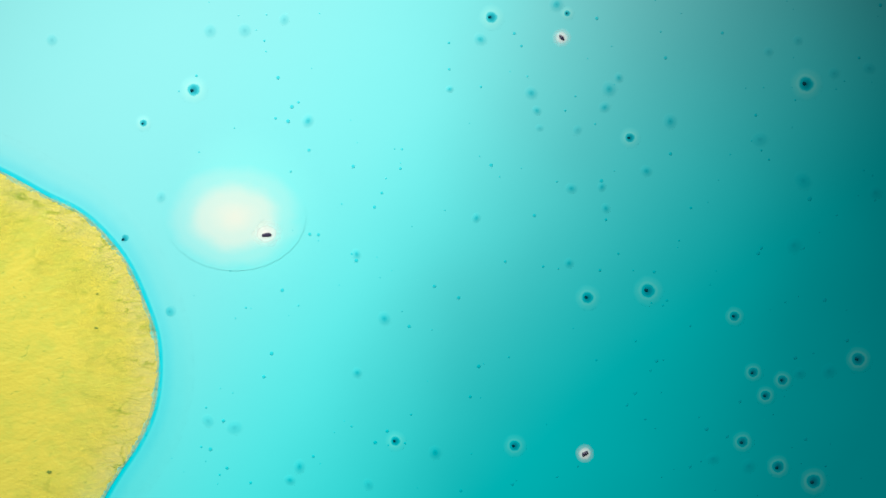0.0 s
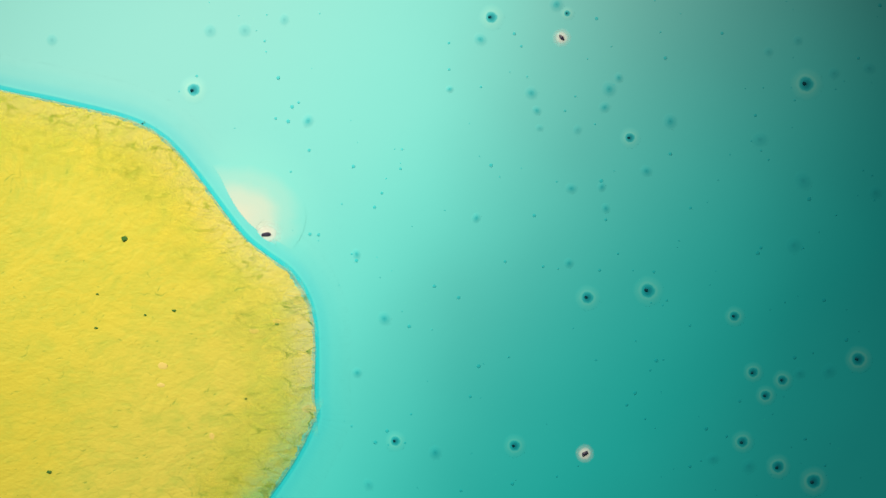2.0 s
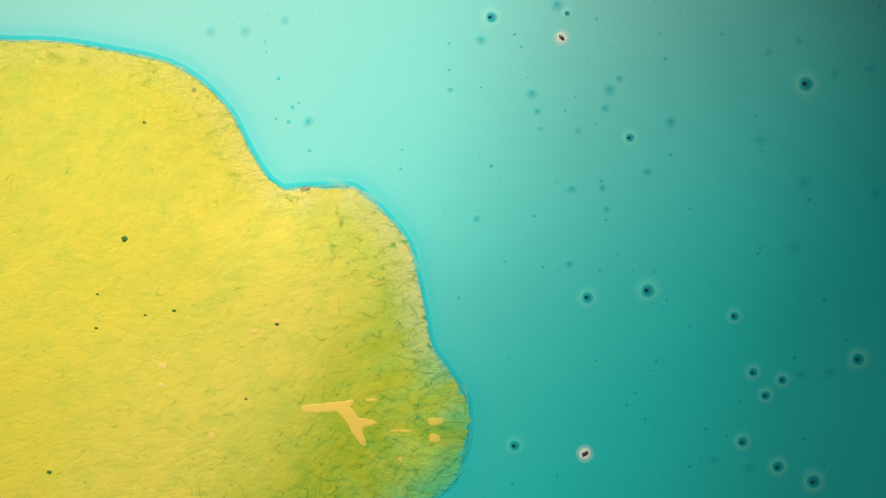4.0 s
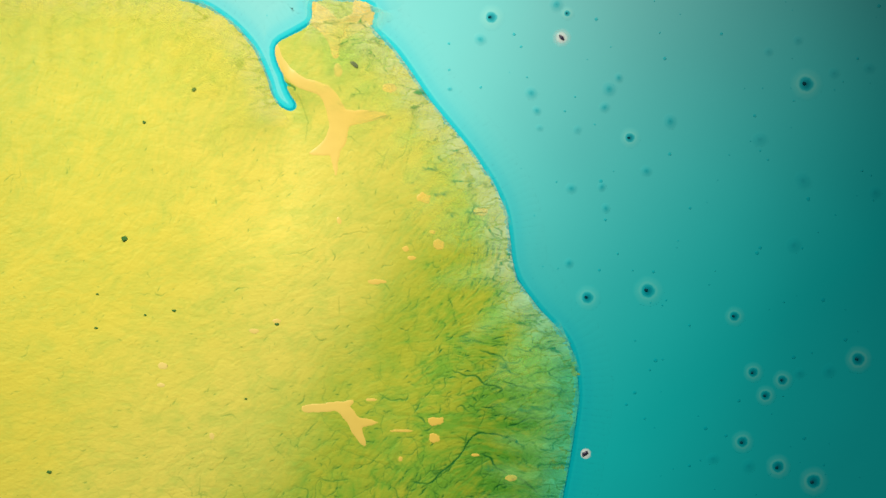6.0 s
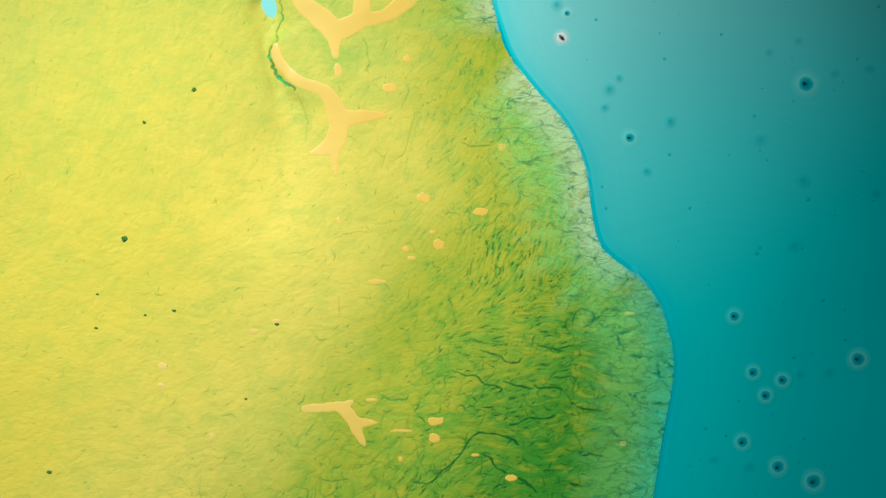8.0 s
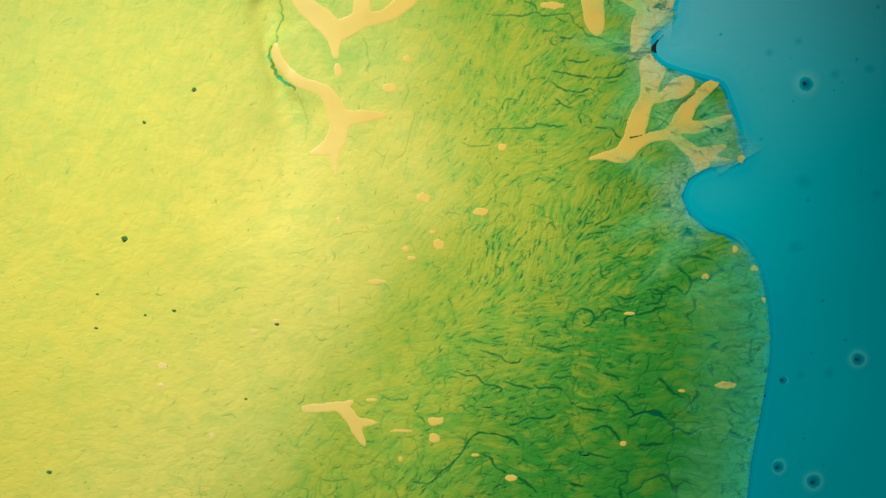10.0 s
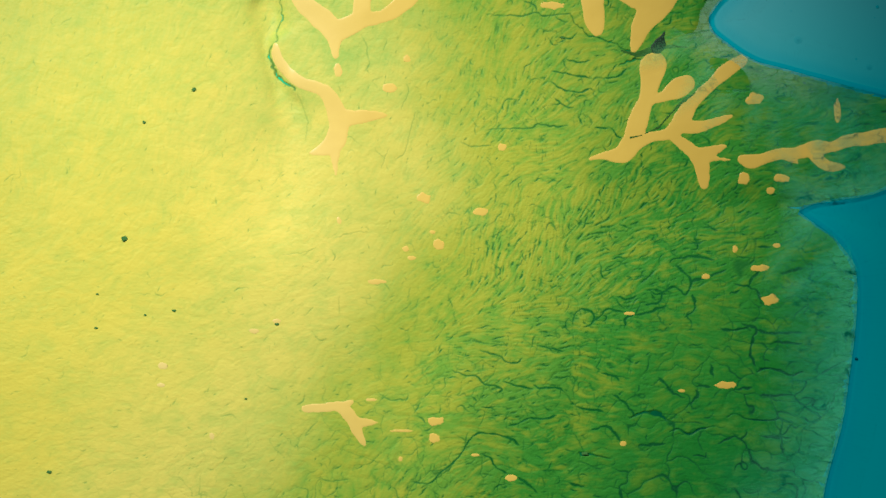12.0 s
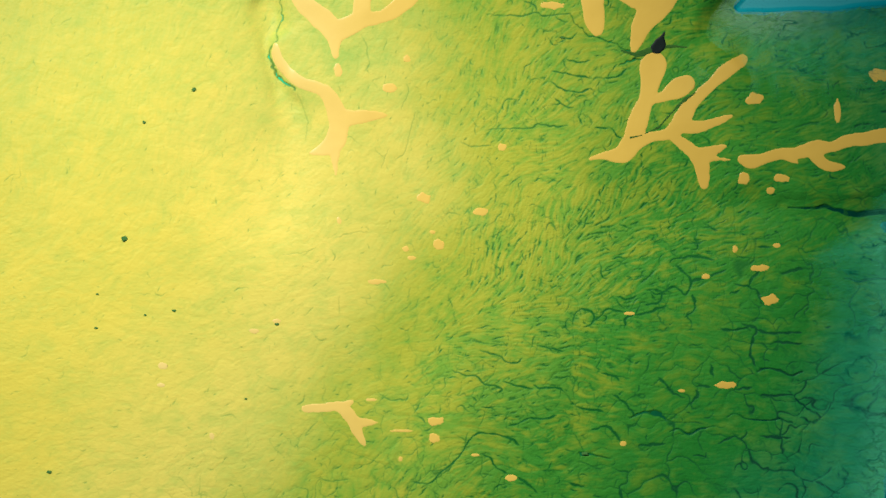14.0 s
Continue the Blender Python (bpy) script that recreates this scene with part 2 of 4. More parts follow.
FRONTS[11.7] = [(-150, -150), (1245, -150), (1250, 30), (1256, 60), (1320, 110), (1400, 150), (1490, 185), (1600, 230), (1620, 280), (1540, 335), (1470, 350), (1390, 354), (1372, 370), (1395, 390), (1450, 410), (1480, 450), (1490, 520), (1480, 650), (1470, 740), (1440, 850), (1430, 980)]
FRONTS[12.5] = [(-150, -160), (1264, -160), (1258, 25), (1290, 70), (1340, 98), (1400, 95), (1580, 110), (1760, 130), (1760, 345), (1560, 352), (1460, 364), (1445, 385), (1475, 410), (1530, 440), (1552, 490), (1550, 600), (1530, 700), (1510, 800), (1485, 890), (1470, 980)]
FRONTS[13.2] = [(-150, -170), (1275, -170), (1274, 30), (1340, 65), (1430, 55), (1580, 60), (1820, 80), (1820, 362), (1570, 368), (1515, 386), (1530, 410), (1560, 445), (1574, 600), (1557, 740), (1535, 830), (1520, 980)]
FRONTS[14.0] = [(-150, -180), (1290, -180), (1292, 8), (1335, 26), (1420, 24), (1480, 24), (1560, 14), (1900, 0), (1900, 380), (1568, 392), (1572, 425), (1588, 600), (1574, 780), (1558, 900), (1548, 980)]

CELL = 5.0
X0, Y0, X1, Y1 = -60.0, -60.0, 1630.0, 945.0
GX = np.arange(X0, X1 + CELL, CELL)
GY = np.arange(Y0, Y1 + CELL, CELL)


def signed_distance(loop, gx, gy):
    """Distance to a closed outline, below 0 inside."""
    best = np.full(gx.shape, 1e9)
    inside = np.zeros(gx.shape, bool)
    for (ax, ay), (bx, by) in zip(loop, np.roll(loop, -1, 0)):
        dx, dy = bx - ax, by - ay
        u = np.clip(((gx - ax) * dx + (gy - ay) * dy) / (dx * dx + dy * dy + 1e-9), 0, 1)
        best = np.minimum(best, (gx - ax - u * dx) ** 2 + (gy - ay - u * dy) ** 2)
        inside ^= ((ay > gy) != (by > gy)) & (gx < (bx - ax) * (gy - ay) / (by - ay + 1e-12) + ax)
    return np.where(inside, -1, 1) * np.sqrt(best)


def arrival():
    gx, gy = np.meshgrid(GX, GY)
    times = sorted(FRONTS)
    fields = []
    for t in times:
        loop = np.vstack([smooth_line(FRONTS[t]), [(-500, 1400), (-500, -400)]])
        fields.append(signed_distance(loop, gx, gy))
    for i in range(1, len(fields)):      # the front never draws back
        fields[i] = np.minimum(fields[i], fields[i - 1] - 5.0)
    T = fields[0] / 160.0
    for t0, t1, d0, d1 in zip(times, times[1:], fields, fields[1:]):
        part = t0 + (t1 - t0) * d0 / np.maximum(d0 - d1, 1e-6)
        T = np.where(d0 > 0, np.minimum(part, t1 + 1e-6), T)
    T = np.where(fields[-1] > 0, 14.0 + fields[-1] / 110.0, T)
    T = np.clip(T, -3.0, 16.5)
    for _ in range(4):
        P = np.pad(T, 1, mode="edge")
        T = (4 * T + P[:-2, 1:-1] + P[2:, 1:-1] + P[1:-1, :-2] + P[1:-1, 2:]) / 8
    return T


ARRIVAL = arrival()


def sample(field, px, py):
    fx = np.clip((np.asarray(px, float) - X0) / CELL, 0, len(GX) - 1.001)
    fy = np.clip((np.asarray(py, float) - Y0) / CELL, 0, len(GY) - 1.001)
    i, j = fx.astype(int), fy.astype(int)
    u, v = fx - i, fy - j
    return (field[j, i] * (1 - u) * (1 - v) + field[j, i + 1] * u * (1 - v) + field[j + 1, i] * (1 - u) * v + field[j + 1, i + 1] * u * v)


def bed(px, py):
    """Height of the smooth bed, in metres."""
    return -RATE * sample(ARRIVAL, px, py)


# ---- relief of the crust ----
LATTICE = np.random.RandomState(7).rand(3, 256, 256)


def value_noise(x, y, which=0):
    i, j = np.floor(x).astype(int), np.floor(y).astype(int)
    u, v = x - i, y - j
    u, v = u * u * (3 - 2 * u), v * v * (3 - 2 * v)
    L = LATTICE[which]
    i, j, i1, j1 = i & 255, j & 255, (i + 1) & 255, (j + 1) & 255
    return L[j, i] * (1 - u) * (1 - v) + L[j, i1] * u * (1 - v) + L[j1, i] * (1 - u) * v + L[j1, i1] * u * v


def cells(x, y):
    """Distance to the border between jittered cells, in cells."""
    i, j = np.floor(x).astype(int), np.floor(y).astype(int)
    f1, f2 = np.full(x.shape, 9.0), np.full(x.shape, 9.0)
    for di in (-1, 0, 1):
        for dj in (-1, 0, 1):
            a, b = (i + di) & 255, (j + dj) & 255
            d = np.hypot(i + di + LATTICE[0, b, a] - x, j + dj + LATTICE[1, b, a] - y)
            f2 = np.minimum(f2, np.maximum(f1, d))
            f1 = np.minimum(f1, d)
    return f2 - f1


def ramp01(v, lo, hi):
    u = np.clip((v - lo) / (hi - lo), 0, 1)
    return u * u * (3 - 2 * u)


def limbs(gx, gy, paths, blend=0.0):
    """Signed distance to rounded, tapering limbs: paths of (x, y, half width)."""
    best = np.full(np.shape(gx), 1e9)
    for path in paths:
        if len(path) == 1:
            path = path * 2
        for (ax, ay, ar), (bx, by, br) in zip(path, path[1:]):
            dx, dy = bx - ax, by - ay
            u = np.clip(((gx - ax) * dx + (gy - ay) * dy) / (dx * dx + dy * dy + 1e-9), 0, 1)
            d = np.hypot(gx - ax - u * dx, gy - ay - u * dy) - (ar + (br - ar) * u)
            if blend:
                h = np.clip(0.5 + 0.5 * (best - d) / blend, 0, 1)
                d = best + (d - best) * h - blend * h * (1 - h)
                best = np.where(best > 1e8, np.minimum(best, np.hypot(gx - ax - u * dx, gy - ay - u * dy) - (ar + (br - ar) * u)), d)
            else:
                best = np.minimum(best, d)
    return best


# branched clear residues: one list of limbs each
TREES = {}
TREES["low"] = [[(540, 724, 7), (575, 722, 6), (602, 720, 9), (625, 745, 9), (632, 765, 8), (645, 787, 2)], [(600, 722, 6), (622, 711, 3)], [(628, 748, 7), (668, 748, 3)]]
TREES["upper"] = [[(487, 79, 4), (492, 105, 8), (512, 131, 9), (540, 150, 9), (575, 162, 12), (592, 190, 14), (600, 210, 16), (628, 208, 11), (655, 206, 8), (684, 204, 2)], [(602, 215, 15), (594, 250, 17), (574, 264, 11), (548, 272, 2)], [(592, 265, 10), (594, 308, 2)]]
TREES["top"] = [[(505, -40, 12), (535, 2, 15), (563, 28, 17), (589, 52, 18), (592, 82, 6), (594, 100, 4)], [(588, 48, 13), (608, 50, 17), (638, 36, 15), (668, 32, 11), (700, 17, 13), (728, -5, 14)], [(642, -40, 14), (641, 5, 15), (638, 34, 13)], [(702, 15, 10), (738, -40, 13)]]
TREES["right"] = [[(1046, 281, 4), (1075, 275, 7), (1104, 272, 16), (1118, 246, 15), (1130, 215, 16), (1145, 172, 13), (1152, 140, 18), (1157, 114, 23)], [(1150, 180, 7), (1176, 170, 8), (1198, 157, 17), (1214, 150, 16)], [(1118, 256, 12), (1150, 243, 8), (1180, 238, 9), (1198, 225, 14), (1212, 200, 13), (1226, 180, 10), (1262, 146, 9), (1290, 122, 11), (1314, 106, 9)], [(1205, 226, 10), (1245, 223, 8), (1294, 206, 3)], [(1195, 246, 8), (1220, 264, 11), (1240, 286, 13), (1246, 328, 8)], [(1235, 274, 12), (1262, 267, 9), (1284, 259, 3)], [(1245, 280, 7), (1292, 283, 2)]]
TREES["far"] = [[(1312, 282, 7), (1332, 286, 11), (1360, 278, 8), (1385, 272, 8), (1410, 272, 8), (1430, 266, 11), (1446, 262, 14), (1475, 259, 8), (1500, 249, 9), (1530, 245, 11), (1570, 240, 12), (1608, 236, 8)], [(1436, 268, 9), (1452, 285, 8), (1470, 296, 8), (1494, 296, 3)], [(1390, 277, 6), (1411, 288, 2)]]
TREES["crown"] = [[(1045, -50, 20), (1050, 18, 19), (1054, 42, 14), (1058, 58, 6)], [(1075, -30, 12), (1108, -4, 9), (1140, 12, 12)], [(1192, -40, 24), (1162, 4, 28), (1142, 34, 19), (1131, 62, 12), (1122, 88, 6)]]

PATCHES = [(750, 351, 11, 8), (850, 375, 14, 6), (668, 499, 14, 4), (776, 433, 9, 8), (718, 441, 7, 5), (728, 457, 8, 4), (890, 260, 7, 6), (690, 155, 13, 7), (770, 746, 14, 7), (770, 775, 10, 7), (712, 763, 22, 3), (905, 846, 9, 6)]
PATCHES_LOW = [(840, 806, 8, 3), (708, 812, 4, 4), (490, 568, 8, 4), (452, 586, 9, 4), (288, 648, 7, 6), (375, 771, 4, 6), (657, 708, 9, 3), (597, 124, 7, 10), (720, 104, 6, 7), (600, 390, 4, 6), (765, 411, 5, 3), (285, 682, 6, 3)]
PATCHES_RIGHT = [(1250, 489, 7, 5), (1345, 475, 15, 5), (1362, 530, 15, 8), (1374, 435, 7, 4), (1300, 442, 5, 6), (1283, 682, 17, 6), (1207, 692, 7, 3), (1102, 785, 5, 4), (1115, 555, 9, 3), (1335, 175, 14, 9), (1316, 317, 9, 9), (1382, 316, 11, 8), (1364, 338, 6, 5), (1482, 195, 5, 22), (1556, 133, 16, 10), (975, 10, 20, 6)]
ALL_PATCHES = PATCHES + PATCHES_LOW + PATCHES_RIGHT

# the widest cracks
CRACKS = [[(497, -40, 2), (500, 30, 2.5), (488, 70, 2), (476, 100, 4.5), (488, 135, 4.5), (522, 157, 2)], [(1342, 652, 3), (1375, 656, 4), (1418, 663, 3)], [(1115, 742, 2), (1140, 732, 4), (1165, 733, 4), (1185, 747, 1)], [(1275, 580, 2), (1335, 586, 2)]]
CRACKS += [[(1185, 762, 2), (1210, 766, 3), (1235, 765, 3), (1256, 761, 2), (1285, 750, 1)], [(1290, 738, 2), (1312, 735, 2), (1345, 740, 3), (1400, 744, 2)], [(1395, 366, 3), (1480, 370, 6), (1600, 384, 9)], [(1495, 494, 2), (1600, 494, 5)], [(1448, 855, 3), (1485, 872, 3)]]
CRACKS += [[(1488, 722, 3), (1570, 737, 5)], [(1410, 706, 3), (1450, 735, 3)], [(1028, 804, 5), (1046, 803, 3), (1078, 812, 2)], [(1020, 633, 1), (1040, 630, 1.5), (1056, 638, 2)], [(1010, 26, 2), (1022, 42, 2), (1042, 61, 3), (1066, 70, 3), (1092, 76, 2), (1106, 90, 3), (1130, 93, 4), (1150, 88, 4)], [(1098, 119, 2), (1116, 110, 3), (1150, 95, 3)]]
# narrower cracks: places of one line each
HAIRS = [[(868, 420), (885, 412), (898, 400)], [(908, 443), (915, 430), (928, 415)], [(880, 492), (890, 470)], [(912, 480), (930, 455)], [(965, 408), (975, 395), (985, 410)], [(1032, 405), (1040, 380)], [(1105, 580), (1110, 562), (1140, 555), (1180, 542)], [(1140, 540), (1166, 535), (1171, 520), (1158, 512)]]
HAIRS += [[(1050, 568), (1065, 558), (1075, 548), (1105, 553)], [(1014, 572), (1017, 555), (1034, 547), (1050, 556), (1048, 572), (1032, 580)], [(870, 600), (895, 595)], [(950, 612), (1000, 622)], [(1090, 525), (1110, 530), (1128, 525)], [(1152, 515), (1165, 521), (1195, 508), (1212, 522), (1222, 508), (1221, 493), (1195, 468)]]
HAIRS += [[(1222, 498), (1240, 495), (1265, 485), (1285, 478)], [(1300, 502), (1325, 508), (1342, 520), (1348, 540)], [(1325, 508), (1330, 495), (1345, 480)], [(1275, 582), (1300, 585), (1330, 577)], [(1312, 572), (1338, 582), (1332, 600), (1328, 625), (1338, 648)], [(1340, 585), (1370, 590), (1420, 588)], [(1370, 605), (1400, 608), (1420, 608)], [(1340, 437), (1365, 438)]]
HAIRS += [[(1380, 485), (1405, 478), (1425, 476)], [(1185, 465), (1195, 458), (1230, 455), (1265, 460)], [(1212, 562), (1230, 545), (1225, 520)], [(1290, 520), (1310, 515)], [(800, 655), (825, 665), (845, 667), (858, 680), (880, 685), (888, 690), (880, 697)], [(850, 620), (885, 630), (895, 640), (915, 642), (926, 634)], [(890, 676), (910, 682), (945, 690)], [(945, 680), (956, 687), (985, 685), (1000, 695)]]
HAIRS += [[(900, 755), (920, 748), (940, 740), (965, 742), (985, 735)], [(835, 702), (845, 712)], [(728, 852), (760, 855), (780, 836), (800, 822), (820, 800), (826, 784), (840, 770), (862, 767), (900, 775), (920, 790)], [(850, 803), (868, 812), (880, 830), (900, 838)], [(915, 845), (935, 858), (952, 874)], [(1020, 720), (1050, 726), (1068, 730)], [(1085, 698), (1105, 712), (1118, 728), (1125, 738)]]
HAIRS += [[(1045, 762), (1075, 755), (1090, 770), (1098, 782)], [(1065, 662), (1085, 665), (1096, 673)], [(1130, 790), (1180, 785)], [(1005, 856), (1035, 862)], [(1095, 860), (1102, 885)], [(1165, 668), (1180, 682), (1192, 697), (1212, 706)], [(1232, 684), (1260, 686)], [(1300, 690), (1332, 685)], [(1262, 668), (1258, 645)], [(1218, 718), (1235, 700), (1232, 690)], [(1345, 700), (1405, 700)]]
HAIRS += [[(1270, 785), (1300, 772)], [(1345, 772), (1400, 776)], [(860, 25), (880, 27), (925, 28), (950, 22), (965, 28), (1010, 25)], [(925, 2), (945, 10), (950, 22)], [(990, 66), (1010, 68), (1022, 58)], [(925, 135), (930, 120), (942, 111)], [(975, 145), (1000, 160), (1030, 163), (1046, 155)], [(980, 172), (1000, 188), (1015, 190)], [(860, 230), (900, 228), (940, 228), (952, 220), (990, 225), (1006, 222)]]
HAIRS += [[(1000, 105), (1020, 110), (1045, 108)], [(1070, 140), (1095, 135), (1110, 120)], [(975, 125), (1010, 132), (1045, 138)], [(1024, 208), (1031, 222)], [(1052, 226), (1078, 228)], [(640, 62), (648, 80), (650, 95), (655, 120)], [(680, 90), (685, 70)], [(720, 150), (722, 165), (710, 195)], [(735, 200), (725, 235), (715, 270), (700, 285)], [(675, 300), (680, 280), (690, 262)], [(815, 252), (840, 260), (870, 256)]]
HAIRS += [[(560, 845), (590, 852), (620, 848)], [(733, 732), (745, 712)], [(740, 735), (755, 750)], [(670, 695), (690, 708), (720, 706)], [(655, 497), (668, 505), (680, 502), (690, 515)], [(640, 525), (655, 530), (652, 520)], [(595, 420), (625, 412), (650, 410)], [(500, 452), (530, 448), (560, 440)], [(735, 545), (742, 528)], [(540, 250), (545, 215), (538, 195), (525, 165)], [(600, 525), (602, 555)], [(790, 375), (815, 380)]]


# the way the folds run: place, and degrees up from the x axis
GRAIN_WAYS = [(100, 620, 12), (100, 150, 80), (400, 520, 15), (330, 250, 70), (600, 450, 35), (740, 150, 68), (820, 480, 58), (840, 120, 74), (920, 130, 70), (900, 205, 62), (900, 430, 62), (960, 430, 64), (1080, 520, 8), (900, 600, 8), (950, 262, 8), (720, 700, 8), (1090, 350, 58), (1190, 420, 24), (1230, 600, 2), (1000, 760, 172), (1330, 220, 12), (680, 850, 60), (1010, 100, 40), (1450, 700, 172)]


def fold_ways(gx, gy):
    c, s, total = 0.0, 0.0, 1e-9
    for px, py, deg in GRAIN_WAYS:
        w = 1 / (((gx - px) ** 2 + (gy - py) ** 2) / 90.0 ** 2 + 0.12) ** 1.6
        c, s, total = c + w * math.cos(2 * radians(deg)), s + w * math.sin(2 * radians(deg)), total + w
    size = np.hypot(c, s) + 1e-9
    return c / size, s / size


def warped(gx, gy):
    wx = gx + 40 * (value_noise(gx / 60, gy / 60, 0) - 0.5) + 14 * (value_noise(gx / 15, gy / 15, 1) - 0.5)
    wy = gy + 40 * (value_noise(gx / 60 + 31, gy / 60, 1) - 0.5) + 14 * (value_noise(gx / 15, gy / 15 + 17, 2) - 0.5)
    return wx, wy


def swell(gx, gy):
    """The soft lumps of the crust, in plan units about 0."""
    wx, wy = warped(gx, gy)
    return 0.75 * (value_noise(wx / 26, wy / 20, 2) + 0.5 * value_noise(wx / 13, wy / 11, 0) - 0.75)


def grain_angle(gx, gy):
    """The way of the fibres, radians up from the x axis."""
    c, s = fold_ways(gx, gy)
    wander = 0.9 * (value_noise(gx / 70, gy / 70, 1) - 0.5) + 0.9 * (value_noise(gx / 24 + 9, gy / 24, 2) - 0.5)
    return 0.5 * np.arctan2(s, c) + wander


def blurred(a, times):
    for _ in range(times):
        P = np.pad(a, 1, mode="reflect")
        a = (4 * P[1:-1, 1:-1] + P[:-2, 1:-1] + P[2:, 1:-1] + P[1:-1, :-2] + P[1:-1, 2:]) / 8
    return a


def streaked(a, angle, reach):
    """The grid a drawn out along the fibres, about 0 with a spread of 1."""
    ny, nx = a.shape
    C, S = np.cos(angle), -np.sin(angle)
    jj, ii = np.meshgrid(np.arange(ny), np.arange(nx), indexing="ij")
    total = a.copy()
    for sign in (1, -1):
        px, py, dx, dy = ii.astype(float), jj.astype(float), sign * C, sign * S
        for _ in range(reach):
            px, py = px + dx, py + dy
            i, j = np.clip(px + 0.5, 0, nx - 1).astype(int), np.clip(py + 0.5, 0, ny - 1).astype(int)
            total += a[j, i]
            cx, cy = C[j, i], S[j, i]
            flip = np.where(cx * dx + cy * dy < 0, -1, 1)
            dx, dy = cx * flip, cy * flip
    return (total - total.mean()) / total.std()


def place_g(gx, gy):
    """0 at the dry yellow side, 1 at the wet green side."""
    side = (441 - gy) * U - 0.02
    return np.clip(((gx - 784) * U + 0.36 * np.abs(side) - 0.28 * side + 0.60) / 1.55, 0, 1)


def splat(field, x, y, wide, dark):
    """Press round dents of a half width and darkness into the crust's grid."""
    ny, nx = field.shape
    fx, fy = (x - X0) / STEP, (y - Y0) / STEP
    i0, j0 = np.round(fx).astype(int), np.round(fy).astype(int)
    for dj in range(-3, 4):
        for di in range(-3, 4):
            i, j = i0 + di, j0 + dj
            ok = (i >= 0) & (i < nx) & (j >= 0) & (j < ny)
            d = np.hypot(i - fx, j - fy) * STEP
            value = dark * np.clip((wide + 0.9 - d) / 1.2, 0, 1)
            np.maximum.at(field, (j[ok], i[ok]), value[ok])


def hairs(shape, rng):
    """Many short cracks that wander along the fibres, longer and wider on the wet side."""
    field = np.zeros(shape)
    count = 8500
    x, y = rng.uniform(X0, X1, count), rng.uniform(Y0, Y1, count)
    g = place_g(x, y)
    clump = value_noise(x / 45 + 12, y / 38, 0)
    keep = rng.rand(count) < (0.17 + 0.70 * ramp01(g, 0.25, 0.6) * (0.15 + ramp01(clump, 0.3, 0.7))) * (1 - 0.85 * ramp01(g, 0.66, 0.82))
    x, y, g = x[keep], y[keep], g[keep]
    n = len(x)
    wet = ramp01(g, 0.28, 0.75)
    long = (6 + 15 * rng.rand(n) ** 2) * (0.8 + 0.9 * wet) + 22 * (rng.rand(n) < 0.10 + 0.10 * ramp01(g, 0.6, 0.8))
    wide = 0.40 + 0.50 * rng.rand(n) + 0.75 * wet * rng.rand(n) ** 2
    dark = (0.30 + 0.85 * rng.rand(n) ** 1.6) * (0.55 + 0.45 * ramp01(g, 0.3, 0.55))
    c, s = fold_ways(x, y)
    way = 0.5 * np.arctan2(s, c) + math.pi * (rng.rand(n) < 0.5) + rng.normal(0, 0.30, n) + 1.2 * (rng.rand(n) < 0.12)
    bend = rng.normal(0, 0.06, n)
    lean = rng.normal(0, 0.006, n)
    head = rng.uniform(0.15, 0.5, n)
    for k in range(48):
        on = k < long
        if not on.any():
            break
        u = (k + 0.5) / np.maximum(long, 1)
        taper = np.where(u < head, 0.45 + 0.55 * u / head, np.clip((1 - u) / (1 - head), 0, 1))
        splat(field, x[on], y[on], (wide * taper)[on], (dark * (0.45 + 0.55 * taper))[on])
        bend = 0.6 * bend + lean + rng.normal(0, 0.10, n)
        way = way + bend
        x, y = x + np.cos(way), y - np.sin(way)
    return field


def known_hairs(shape):
    field = np.zeros(shape)
    for path in HAIRS:
        line = smooth_line(path, 8)
        s = np.concatenate([[0], np.cumsum(np.hypot(*np.diff(line, axis=0).T))])
        at = np.arange(0, s[-1], 0.8)
        x, y = np.interp(at, s, line[:, 0]), np.interp(at, s, line[:, 1])
        x = x + 3.0 * (value_noise(x / 7, y / 7, 0) - 0.5)
        y = y + 3.0 * (value_noise(x / 7, y / 7 + 40, 1) - 0.5)
        end = np.clip(np.minimum(at, s[-1] - at) / 7, 0.15, 1)
        swellings = 0.4 + 1.2 * value_noise(x / 9, y / 9, 2)
        deep = 0.4 + 0.6 * ramp01(place_g(x, y), 0.3, 0.6)
        splat(field, x, y, (0.40 + 1.45 * ramp01(place_g(x, y), 0.35, 0.75)) * swellings * end, 0.95 * deep)
    return field


def calm_ground(gx, gy):
    """Distance to the nearest clear residue."""
    calm = np.full(gx.shape, 1e9)
    for tree in TREES.values():
        calm = np.minimum(calm, limbs(gx, gy, [smooth_line(path, 3).tolist() for path in tree], 6.0))
    for px, py, rx, ry in ALL_PATCHES:
        calm = np.minimum(calm, (np.hypot((gx - px) / rx, (gy - py) / ry) - 1) * min(rx, ry))
    return calm


STEP = 1.2


